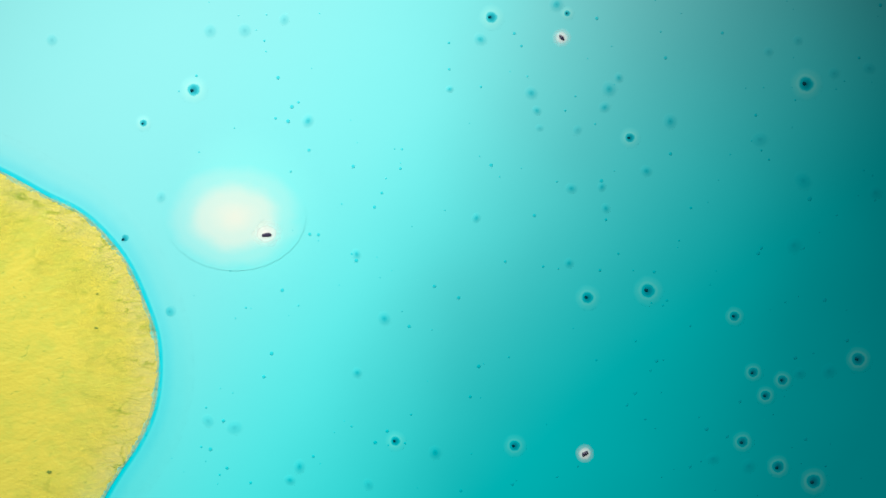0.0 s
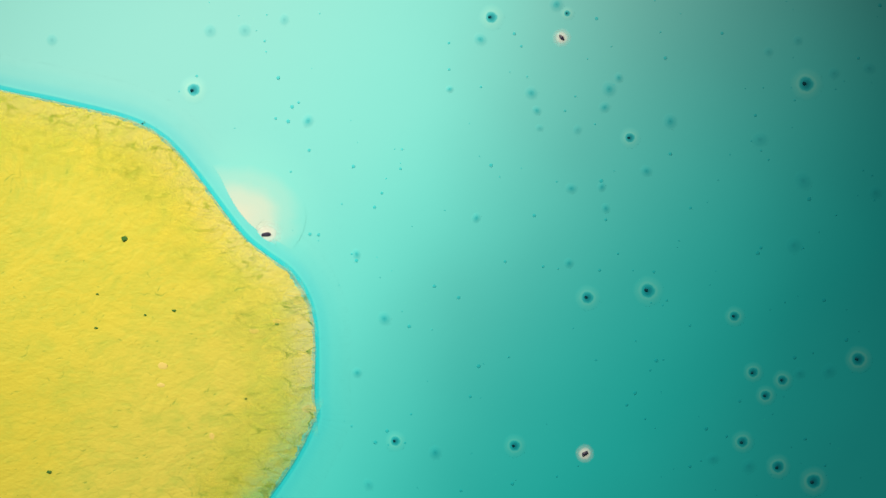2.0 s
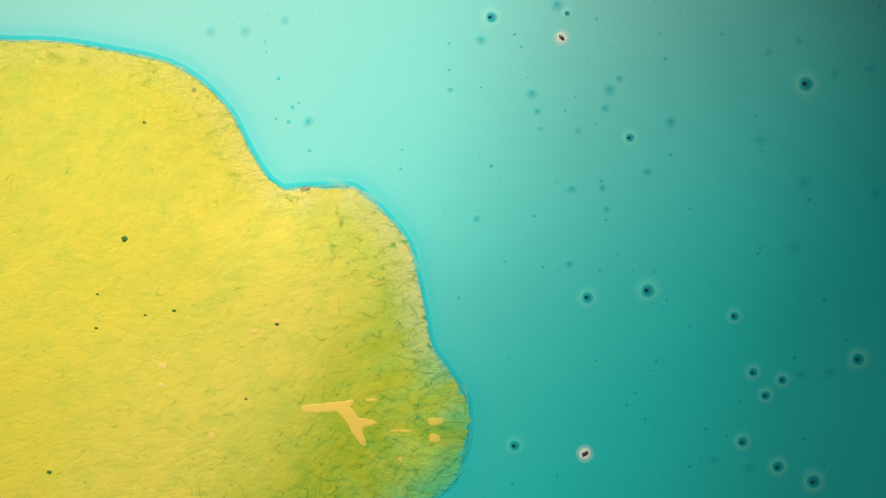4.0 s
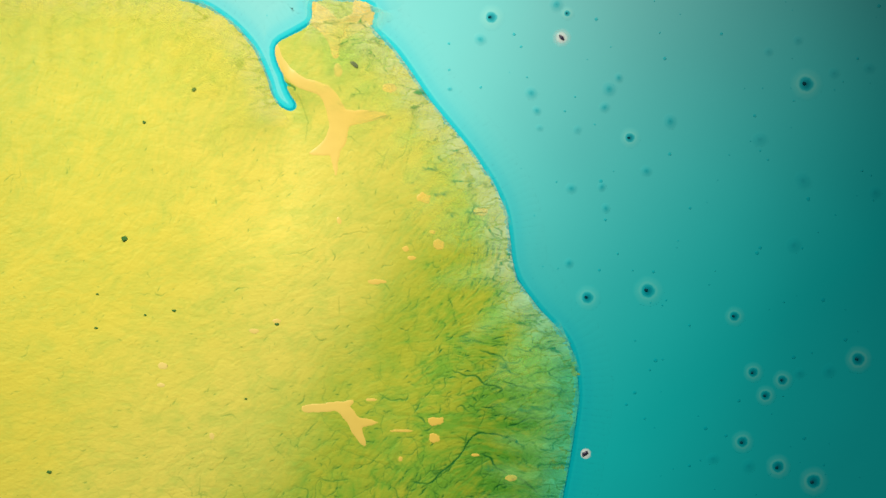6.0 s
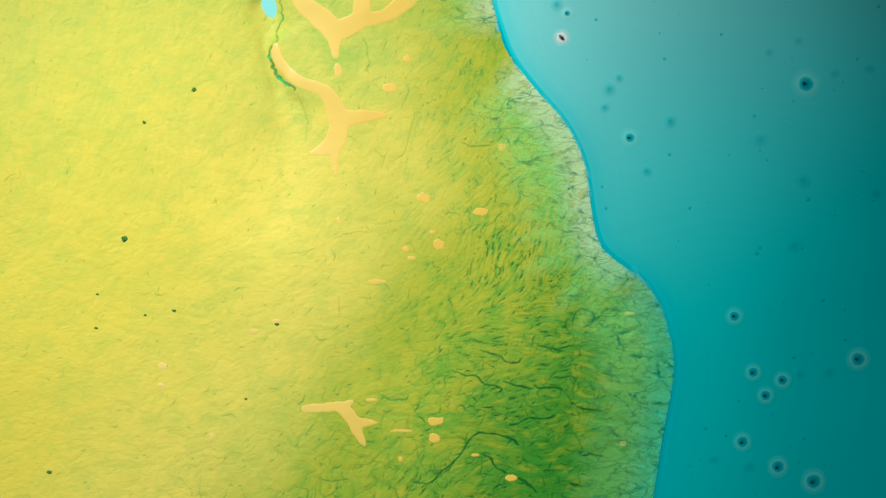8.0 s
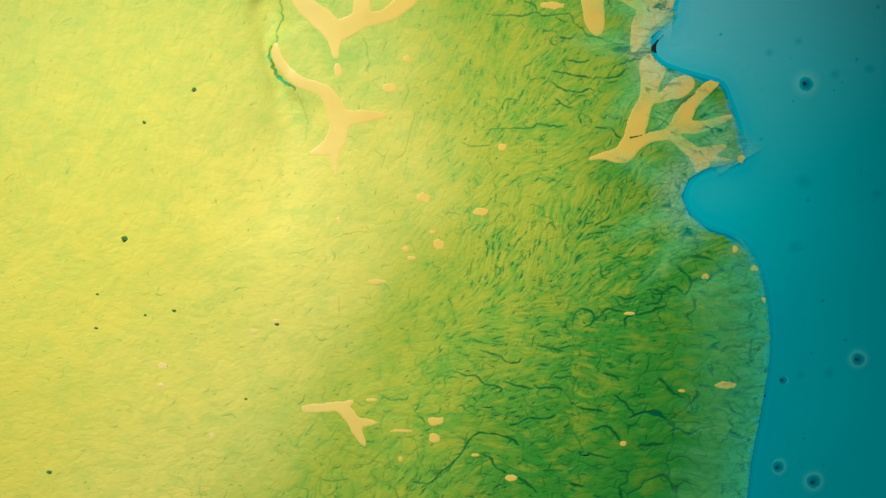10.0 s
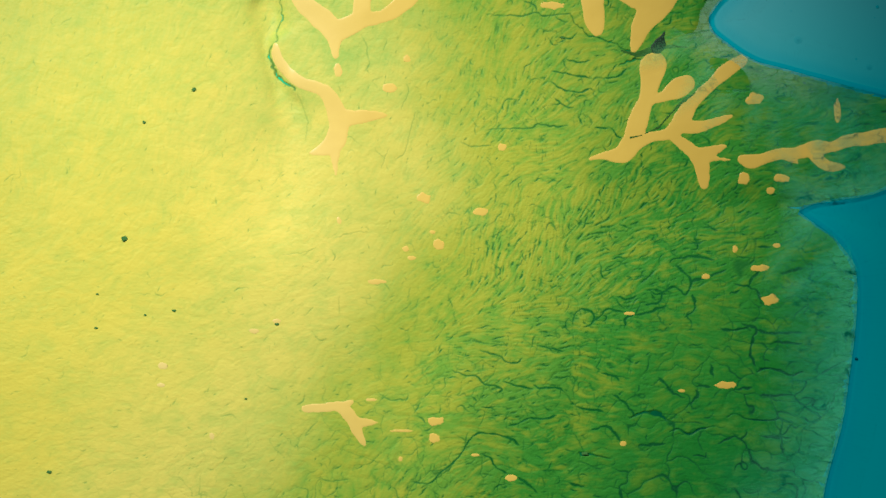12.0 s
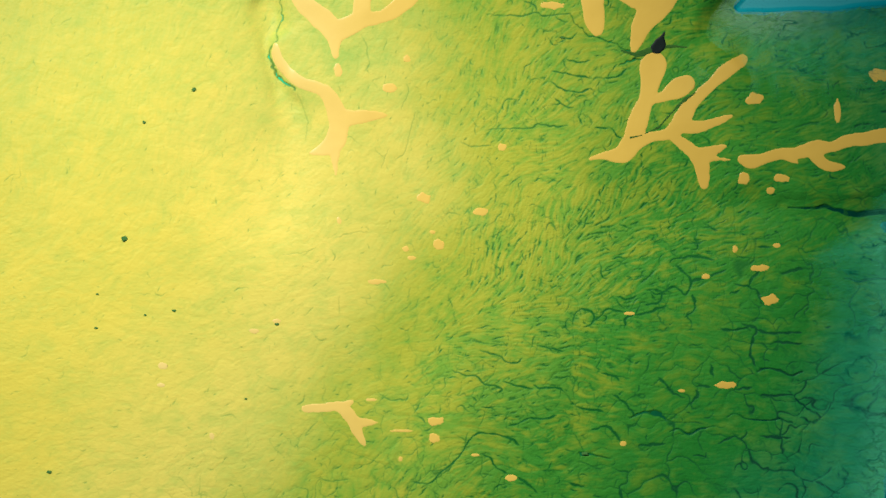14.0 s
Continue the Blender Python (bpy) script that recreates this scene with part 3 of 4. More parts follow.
def crust_fields():
    """Height in plan units, green stain and crack filling over the crust's grid."""
    gx, gy = np.meshgrid(np.arange(X0, X1 - CELL, STEP), np.arange(Y0, Y1 - CELL, STEP))
    rng = np.random.RandomState(11)
    g = place_g(gx, gy)
    angle = grain_angle(gx, gy)
    white = rng.rand(*gx.shape)
    fibre = streaked(blurred(white, 1), angle, 6)
    dash = streaked(blurred(white[::-1], 3), angle, 6)
    band = streaked(blurred(white[::-1, ::-1], 10), angle, 18)
    rung = streaked(blurred(white[:, ::-1], 1), angle + 1.45, 3)
    fan = ramp01(gx + 0.15 * gy, 690, 1030) * (1 - 0.6 * ramp01(gx * 0.75 + gy, 1380, 1680))
    whorl = np.exp(-(((gx - 1190) / 110) ** 2 + ((gy - 395) / 80) ** 2)) + 0.55 * np.exp(-(((gx - 965) / 110) ** 2 + ((gy - 480) / 110) ** 2))
    low_right = ramp01(gx * 0.55 + gy, 850, 1300)
    patch = value_noise(gx / 38, gy / 34, 1) + 0.5 * value_noise(gx / 15, gy / 14, 2) - 0.75
    # cracks
    fill = np.maximum(hairs(gx.shape, rng), known_hairs(gx.shape))
    wx, wy = warped(gx, gy)
    kx, ky = wx + 22 * (value_noise(gx / 26, gy / 26, 0) - 0.5), wy + 22 * (value_noise(gx / 26, gy / 26 + 30, 1) - 0.5)
    edge = cells(kx / 62, ky / 44)
    broken = ramp01(value_noise(gx / 55 + 5, gy / 34, 2), 0.25, 0.55)
    far_right = ramp01(gx * 0.8 + gy, 1450, 1850)
    net = (1 - ramp01(edge, 0.0, 0.035 + 0.035 * far_right)) * broken * low_right
    fill = np.maximum(fill, (0.7 + 0.25 * far_right) * net)
    seam = cells((wx + 10 * (value_noise(gx / 9, gy / 9, 1) - 0.5)) / 46 + 20, (wy + 10 * (value_noise(gx / 9, gy / 9 + 7, 2) - 0.5)) / 27 + 7)
    some = ramp01(value_noise(gx / 19 + 70, gy / 17, 0), 0.42, 0.68)
    fill = np.maximum(fill, (0.06 + 0.44 * ramp01(g, 0.3, 0.55)) * (1 - ramp01(seam, 0.0, 0.055)) * some * (1 - 0.7 * fan))
    ladder = ramp01(rung, 1.15, 2.1) * ramp01(value_noise(gx / 30 + 50, gy / 26, 0), 0.52, 0.75) * fan
    threads = ramp01(dash + 0.2 * fibre, 1.1, 2.3) * np.clip(0.85 * fan * ramp01(patch, -0.2, 0.2) + whorl, 0, 1)
    fill = np.maximum(fill, np.maximum(0.6 * ladder, 0.85 * threads))
    wide = limbs(gx + 7 * (value_noise(gx / 18, gy / 18, 0) - 0.5) + 7 * (value_noise(gx / 6, gy / 6, 2) - 0.5), gy + 12 * (value_noise(gx / 20, gy / 20, 1) - 0.5), CRACKS)
    gash = 1 - ramp01(wide + 1.2, -1.2, 1.0)
    fill = np.maximum(fill, 0.9 * gash)
    # stain
    pillow = ramp01(seam, 0.0, 0.55)
    stain = 0.12 + 0.42 * np.exp(-((gx - 600) / 105) ** 2 - ((gy - 80) / 115) ** 2) + 0.45 * ramp01(-0.6 * gx - 1.3 * gy, -800, 0) + 0.46 * ramp01(g, 0.30, 0.75) + 0.22 * low_right + 0.95 * patch * (0.40 + 0.60 * ramp01(g, 0.3, 0.6)) + (0.05 + 0.17 * fan + 0.16 * whorl) * band + (0.02 + 0.04 * fan + 0.04 * whorl) * fibre + (0.03 + 0.13 * fan + 0.10 * whorl) * dash - (0.12 + 0.18 * ramp01(g, 0.3, 0.6)) * (pillow - 0.6) * (1 - 0.4 * fan)
    stain = np.clip(stain + 0.5 * blurred(fill, 4) + 0.5 * blurred(fill, 16), 0, 1)
    # height
    h = 0.34 * (pillow - 0.6) * (1 - 0.5 * fan) + 0.8 * (ramp01(edge, 0, 0.5) - 0.6) * low_right + (0.02 + 0.05 * fan + 0.05 * whorl) * (-fibre) - (0.05 + 0.11 * fan + 0.10 * whorl) * dash
    h = 0.8 * h - 1.15 * blurred(fill, 1) + 0.6 * blurred(fill, 5) - 1.2 * gash
    calm = calm_ground(gx, gy)
    clear = ramp01(calm, 0.0, 5.0)
    return (h * clear + 0.5 * swell(gx, gy) * ramp01(calm, 0.0, 10.0)), stain, fill * ramp01(calm, -1.0, 1.5)


def mesh_from(name, verts, faces, smooth=True):
    me = bpy.data.meshes.new(name)
    me.from_pydata(verts, [], faces)
    if smooth:
        me.polygons.foreach_set("use_smooth", np.ones(len(me.polygons), bool))
    me.update()
    return me


def sheet(name, step, height, material, floor):
    """A slab over the plan with an uneven top and straight sides."""
    xs = np.arange(X0, X1 - CELL, step)
    ys = np.arange(Y0, Y1 - CELL, step)
    gx, gy = np.meshgrid(xs, ys)
    nx, ny = len(xs), len(ys)
    z = height(gx, gy)
    near = 1 - z / HEIGHT
    v = np.stack([(gx - 784) * U * near, (441 - gy) * U * near, z], -1).reshape(-1, 3)
    k = np.arange(nx * ny).reshape(ny, nx)
    f = np.stack([k[1:, :-1], k[1:, 1:], k[:-1, 1:], k[:-1, :-1]], -1).reshape(-1, 4)
    rim = np.concatenate([k[0, :-1], k[:-1, -1], k[-1, :0:-1], k[:0:-1, 0]])
    low = v[rim].copy()
    low[:, 2] = floor
    m = len(v) + np.arange(len(rim))
    side = np.stack([rim, np.roll(rim, -1), np.roll(m, -1), m], -1)
    me = mesh_from(name, np.vstack([v, low]).tolist(), f.tolist() + side.tolist() + [m[::-1].tolist()])
    me.polygons.foreach_set("use_smooth", np.arange(len(me.polygons)) < len(f))
    me.materials.append(material)
    return new(name, me)


def part(name, bm, material, parent, label=""):
    me = bpy.data.meshes.new(name)
    bm.to_mesh(me)
    bm.free()
    me.polygons.foreach_set("use_smooth", np.ones(len(me.polygons), bool))
    me.materials.append(material)
    ob = new(name, me)
    ob.parent = parent
    if label:
        ob["label"] = label
    return ob


# ---- the large structure ----
FLOOR = -160 * U


def slab(name, cx, cy, sx, sy, top, thick, material, bevel):
    bm = bmesh.new()
    bmesh.ops.create_cube(bm, size=1.0)
    bmesh.ops.scale(bm, vec=(sx, sy, thick), verts=bm.verts)
    bmesh.ops.bevel(bm, geom=bm.edges[:], offset=bevel, segments=3, affect="EDGES")
    me = bpy.data.meshes.new(name)
    bm.to_mesh(me)
    bm.free()
    me.materials.append(material)
    ob = new(name, me)
    ob.location = (cx, cy, top - thick / 2)
    return ob


tagged(slab("ground", 0, 0, 9.0, 7.0, FLOOR - 0.04, 0.3, STAGE, 0.04), "black painted metal stage below the slide", "stage", kind="structure")
tagged(slab("glass_slide", 0, 0, 3.0, 1.4, FLOOR, 0.04, GLASS, 0.006), "frosted glass slide under the drying smear", "slide", kind="structure")

RELIEF, STAINED, FILLED = crust_fields()
deep = sheet("gel_bed", 4.0, lambda x, y: bed(x, y) + U * (0.5 * swell(x, y) - 1.7), DEEP, FLOOR)
tagged(deep, "dark green gel seen in the deepest cracks", "gel", kind="structure")
crust = sheet("crust", STEP, lambda x, y: bed(x, y) + U * RELIEF, CRUST, FLOOR + 0.001)
for key, field in (("green_stain", STAINED), ("crack_fill", FILLED)):
    values = np.zeros(len(crust.data.vertices))
    values[:field.size] = field.ravel()
    crust.data.attributes.new(key, "FLOAT", "POINT").data.foreach_set("value", values)
tagged(crust, "yellow to green wrinkled crust with fine cracks, drying", "crust", kind="structure")

# ---- the liquid, which sinks and bares the crust ----


def liquid(name, top, thick, material, step):
    """A level sheet of liquid with a skirt and an underside."""
    xs = np.arange(X0 + 8, X1 - 12, step)
    ys = np.arange(Y0 + 8, Y1 - 12, step)
    gx, gy = np.meshgrid(xs, ys)
    nx, ny = len(xs), len(ys)
    v = np.stack([(gx - 784) * U, (441 - gy) * U, np.full(gx.shape, top)], -1).reshape(-1, 3)
    k = np.arange(nx * ny).reshape(ny, nx)
    f = np.stack([k[1:, :-1], k[1:, 1:], k[:-1, 1:], k[:-1, :-1]], -1).reshape(-1, 4)
    edge = np.concatenate([k[0, :-1], k[:-1, -1], k[-1, :0:-1], k[:0:-1, 0]])
    low = v[edge].copy()
    low[:, 2] = top - thick
    m = len(v) + np.arange(len(edge))
    faces = f.tolist() + np.stack([edge, np.roll(edge, -1), np.roll(m, -1), m], -1).tolist() + [m[::-1].tolist()]
    me = mesh_from(name, v.tolist() + low.tolist(), faces)
    me.materials.append(material)
    return new(name, me)


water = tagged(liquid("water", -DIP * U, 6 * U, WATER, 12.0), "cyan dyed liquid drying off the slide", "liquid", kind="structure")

# ---- clear residues in the crust ----


def pad(name, field, box, step, lift, material, limbs_of=None):
    """A low pad on the bed with the outline of a signed distance field; limbs_of tells each place's limb, and every limb is then a part."""
    xs, ys = np.arange(box[0], box[2], step), np.arange(box[1], box[3], step)
    gx, gy = np.meshgrid(xs, ys)
    d = field(gx, gy)
    dy, dx = np.gradient(d, step)
    g = np.maximum(np.hypot(dx, dy), 0.35)
    out = d > 0
    mx, my = np.where(out, gx - d * dx / g ** 2, gx), np.where(out, gy - d * dy / g ** 2, gy)
    z = bed(mx, my) + np.where(out, -0.12 * U, lift * ramp01(-d, -0.5, 3.0))
    inside = ~out
    keep = inside[1:, :-1] | inside[1:, 1:] | inside[:-1, 1:] | inside[:-1, :-1]
    k = np.arange(gx.size).reshape(gx.shape)
    f = np.stack([k[1:, :-1], k[1:, 1:], k[:-1, 1:], k[:-1, :-1]], -1)[keep]
    if limbs_of:
        thing = new(name)
        near = 1 - z / HEIGHT
        every = np.stack([(mx - 784) * U * near, (441 - my) * U * near, z], -1).reshape(-1, 3)
        which = limbs_of(gx, gy)[:-1, :-1][keep]
        for limb in np.unique(which):
            used, flat = np.unique(f[which == limb], return_inverse=True)
            me = mesh_from("stem" if limb == 0 else "branch", every[used].tolist(), flat.reshape(-1, 4).tolist())
            me.materials.append(material)
            new("stem" if limb == 0 else "branch", me).parent = thing
        return thing
    used, flat = np.unique(f, return_inverse=True)
    near = 1 - z / HEIGHT
    v = np.stack([(mx - 784) * U * near, (441 - my) * U * near, z], -1).reshape(-1, 3)[used]
    me = mesh_from(name, v.tolist(), flat.reshape(-1, 4).tolist())
    me.materials.append(material)
    return new(name, me)


def ragged(gx, gy, amount, size, which=0):
    return amount * (value_noise(gx / size, gy / size, which) - 0.5) + 0.4 * amount * (value_noise(gx * 2.6 / size, gy * 2.6 / size, 2) - 0.5)


for tree in TREES.values():
    pts = np.array([p for path in tree for p in path])
    box = (max(X0 + 6, pts[:, 0].min() - 40), max(Y0 + 6, pts[:, 1].min() - 40), min(X1 - 12, pts[:, 0].max() + 40), min(Y1 - 12, pts[:, 1].max() + 40))
    ob = pad("branched_residue", lambda x, y: limbs(x, y, [smooth_line(path, 4).tolist() for path in tree], 5.0) + ragged(x, y, 3.5, 24), box, 2.0, 0.30 * U, VEIN,
             lambda x, y: np.argmin([limbs(x, y, [path]) for path in tree], axis=0))
    tagged(ob, "smooth amber branching residue set in the cracked crust", "residue", "branching residues")

for px, py, rx, ry in ALL_PATCHES:
    r = min(rx, ry)
    box = (px - rx - 10, max(Y0 + 6, py - ry - 10), min(px + rx + 10, X1 - 12), py + ry + 10)
    ob = pad("residue_patch", lambda x, y: (np.hypot((x - px) / rx, (y - py) / ry) - 1.12) * r + ragged(x, y, 0.6 * r, 9, 1), box, 1.5, 0.30 * U, VEIN)
    tagged(ob, "small smooth amber patch set in the crust", "residue", "amber patches")

# ---- grains ----


def lump(radius, flat, seed, rough=0.25, detail=3, stretch=(1, 1)):
    bm = bmesh.new()
    bmesh.ops.create_icosphere(bm, subdivisions=detail, radius=1.0)
    for v in bm.verts:
        n = noise.noise(v.co * 1.3 + Vector((seed * 7.1, seed * 3.3, 0))) + 0.5 * noise.noise(v.co * 3.1 + Vector((0, seed * 5.7, 1)))
        v.co *= 1 + rough * n
        v.co = Vector((v.co.x * radius * stretch[0], v.co.y * radius * stretch[1], v.co.z * radius * flat))
    return bm


def lens(height):
    """A flat dome of radius 1."""
    bm = bmesh.new()
    bmesh.ops.create_circle(bm, cap_ends=True, cap_tris=True, segments=28, radius=1.0)
    bmesh.ops.subdivide_edges(bm, edges=bm.edges[:], cuts=3, use_grid_fill=True)
    for v in bm.verts:
        v.co.z = height * max(0.0, 1 - v.co.length_squared) ** 2
    return bm


def haloed(name, material, seed, core, stretch, off, drop_mat):
    thing = new(name)
    part("halo", lens(0.6), drop_mat, thing, "pale halo painted round the core")
    c = part("core", lump(core, 1.0 / core, seed, 0.3, 3, stretch), material, thing)
    c.location = (off[0], off[1], 0.7)
    return thing


FLOATERS = []
BIG = [(870, 31, 11), (1427, 149, 14), (1115, 244, 9), (1040, 527, 11), (1147, 515, 13), (911, 789, 10), (1377, 826, 11), (1440, 852, 13), (1333, 659, 9), (1385, 673, 9), (1355, 700, 9), (1519, 636, 12), (1004, 24, 6), (700, 781, 9), (1300, 560, 9), (1314, 782, 10), (343, 159, 12), (220, 423, 10), (254, 218, 7)]
PURPLE = [(994, 67, 9), (1035, 803, 9)]
MEDIUM = [(545, 214, 8), (680, 564, 8), (632, 660, 6), (631, 450, 6), (770, 801, 8), (530, 826, 8), (513, 850, 7), (300, 552, 11), (850, 70, 8), (940, 165, 8), (1078, 158, 9), (1095, 138, 6), (1070, 190, 7), (950, 196, 6), (796, 158, 5), (985, 8, 9), (1186, 215, 9), (1011, 334, 7), (1065, 331, 6), (1072, 369, 6), (843, 386, 6), (1007, 466, 6), (1144, 303, 7)]
FAINT = [(1345, 247, 10), (1421, 320, 11), (1405, 434, 10), (1467, 657, 9), (1415, 661, 7), (1360, 92, 6), (1412, 72, 6), (1476, 130, 7), (1538, 121, 8), (1549, 341, 8), (433, 54, 8), (372, 55, 8), (503, 35, 7), (285, 349, 7), (92, 71, 7), (415, 757, 10), (368, 745, 8), (1022, 230, 6), (955, 227, 5), (1325, 825, 9), (1262, 812, 8), (652, 858, 7), (498, 396, 4), (518, 408, 5)]

dice = random.Random(4)
protos = [haloed("speck", GRAIN, s, 0.12, (1.0, 0.85), (-0.13, -0.02), HALO) for s in range(4)]
shards = [haloed("shard", SHARD, s + 9, 0.25, (1.3, 0.75), (0, 0), GLOW) for s in range(2)]
for i, (px, py, r) in enumerate(BIG):
    ob = protos[i] if i < 4 else copy_thing(protos[i % 4], Matrix())
    ob.scale = (r * 2.15 * U, r * 2.15 * U, 1.8 * U)
    ob.location = plan(px, py, 0.06 * U - DIP * U)
    ob.rotation_euler = (0, 0, dice.uniform(-0.5, 0.5))
    tagged(ob, "dark teal speck with pale halo floating in liquid", "speck", "specks in the liquid")
    FLOATERS.append(ob)
for i, (px, py, r) in enumerate(PURPLE):
    ob = shards[i]
    ob.scale = (r * 2.0 * U, r * 2.0 * U, 2.5 * U)
    ob.location, ob.rotation_euler = plan(px, py, 0.06 * U - DIP * U), (0, 0, (-0.8, 0.7)[i])
    tagged(ob, "dark purple shard with pinkish halo floating in liquid", "shard", "shards in the liquid")
    FLOATERS.append(ob)


drop, dim = part("droplet", lens(0.45), SOFT, None), part("droplet", lens(0.3), DIM, None)
for i, (px, py, r) in enumerate(MEDIUM + FAINT):
    kind = drop if i < len(MEDIUM) else dim
    ob = kind if i in (0, len(MEDIUM)) else copy_thing(kind, Matrix())
    ob.scale = (r * 1.7 * U, r * 1.7 * U * dice.uniform(0.8, 1.0), 2.5 * U)
    ob.location = plan(px, py, 0.04 * U - DIP * U)
    ob.rotation_euler = (0, 0, dice.uniform(0, 3))
    tagged(ob, "soft teal droplet suspended in the liquid" if kind is drop else "faint pale teal droplet deep in the liquid", "droplet", "droplets in the liquid")
    FLOATERS.append(ob)

# the illumination's warm spot, painted as a flat lens on the liquid
cloud = tagged(part("painted_light_spot", lens(0.3), WARM_SPOT, None), "pale pinkish spot of light painted over the liquid beside a shard", "cloud")
cloud.scale, cloud.location = (126 * U, 96 * U, U), plan(416, 384, (0.7 - DIP) * U)
FLOATERS.append(cloud)

# a shard that the front takes along: seconds, place and degrees
CARRIED = [(0.0, 472, 416, 5), (2.4, 471, 415, 5), (2.8, 470, 412, 12), (3.2, 475, 406, 40), (4.2, 556, 316, 5), (5.3, 633, 226, -40), (5.5, 636, 198, -38), (5.8, 631, 154, -36), (6.0, 627, 114, -38), (6.2, 624, 66, -40), (6.4, 632, 36, -44), (6.6, 639, 20, -46), (6.8, 649, 2, -48), (7.2, 672, -36, -50), (14.0, 672, -36, -50)]
carried = part("shard", lump(1.0, 1.0, 4.4, 0.5, 3, (1.5, 0.62)), SHARD, None)
for v in carried.data.vertices:
    v.co = Vector((v.co.x * 5.6 * U, v.co.y * 5.6 * U, v.co.z * 0.7 * U))
tagged(carried, "dark purple shard carried off by the drying front", "shard", "shards in the liquid")
# the carried shard's optical halo, painted on a lens of its own
glow = part("halo", lens(0.3), GLOW, None)
glow.scale, glow.location = (30 * U, 26 * U, 0.5 * U), plan(472, 414, -0.5 * U)
tagged(glow, "pale pink optical halo painted round a shard", "halo")
FLOATERS.append(glow)

# fixed grains that stay on the crust
for px, py, r, top, kind in ((220, 423, 8, 2, 0), (343, 159, 6, 3, 0), (255, 217, 4, 3, 0), (308, 550, 4, 3, 2), (172, 521, 3, 2, 2), (170, 581, 4, 2, 2), (87, 836, 5, 2, 2), (257, 558, 3, 2, 2), (435, 706, 3, 2, 2), (490, 574, 4, 2, 2), (995, 67, 4, 2, 2), (1035, 803, 6, 2, 2)):
    stretch = (1.0, 0.9) if kind == 0 else (1.25, 0.8)
    bm = lump(1.0, 1.0, px * 0.01, 0.55, 3, stretch)
    for v in bm.verts:
        v.co = Vector((v.co.x * 0.66 * r * U, v.co.y * 0.66 * r * U, (v.co.z * 0.5 + 0.42) * top * 0.5 * U))
    me = bpy.data.meshes.new("grain")
    bm.to_mesh(me)
    bm.free()
    me.polygons.foreach_set("use_smooth", np.ones(len(me.polygons), bool))
    me.materials.append(STONE)
    ob = new("grain", me)
    ob.location = plan(px, py, float(bed(px, py)))
    tagged(ob, "small dark green grain stuck in the crust", "grain", "grains in the crust")

# dark seams where the branches of the residue close on one another
SEAMS = [[(1116, 244, 3), (1135, 240, 2), (1165, 226, 1.5), (1200, 188, 2), (1212, 178, 4), (1232, 164, 1)], [(1100, 90, 2), (1122, 97, 4), (1150, 90, 5), (1185, 82, 3), (1215, 84, 1)], [(1120, 103, 2), (1140, 95, 4), (1155, 92, 2)]]
for seam in SEAMS:
    pts = np.array(seam)
    box = (pts[:, 0].min() - 12, pts[:, 1].min() - 12, pts[:, 0].max() + 12, pts[:, 1].max() + 12)
    ob = pad("dark_seam", lambda x, y: limbs(x, y, [seam], 3.0) + ragged(x, y, 1.6, 9), box, 1.2, 0.45 * U, POCKET)
    tagged(ob, "dark green seam between branches of amber residue", "seam", "dark seams")

# fine dust in the liquid
bm = bmesh.new()
for _ in range(220):
    r = 1.0 + 2.6 * dice.random() ** 2
    at = plan(dice.uniform(300, 1560), dice.uniform(0, 880), (0.1 - DIP) * U)
    made = bmesh.ops.create_icosphere(bm, subdivisions=2, radius=1.0)["verts"]
    for v in made:
        v.co = Vector((v.co.x * r * U, v.co.y * r * U, v.co.z * 0.3 * U)) + at
tint = Nodes("teal_dust")
tint.surface(tint.mix(1.0, liquid_tone(tint), (0.30, 0.86, 0.92, 1), "MULTIPLY"), 0.6, 0.0)
DUST = tint.mat
dust = tagged(part("fine_dust", bm, DUST, None), "fine teal dust in the liquid", "dust", kind="stuff")
FLOATERS.append(dust)

# where the crust closes last
BLACK = plain("black_trapped_stain", (0.006, 0.014, 0.010), 0.6, 0.2, 0.5, 80)
pocket = pad("dark_pocket", lambda x, y: limbs(x, y, [[(1162, 86, 11), (1168, 80, 11)], [(1168, 74, 6), (1176, 58, 1.5)]], 6.0) + ragged(x, y, 1.5, 14), (1120, 10, 1215, 130), 1.5, 0.9 * U, BLACK)
tagged(pocket, "black brown pocket of trapped stain between residues", "pocket")

# ---- the meniscus: rigid pieces that follow the front ----


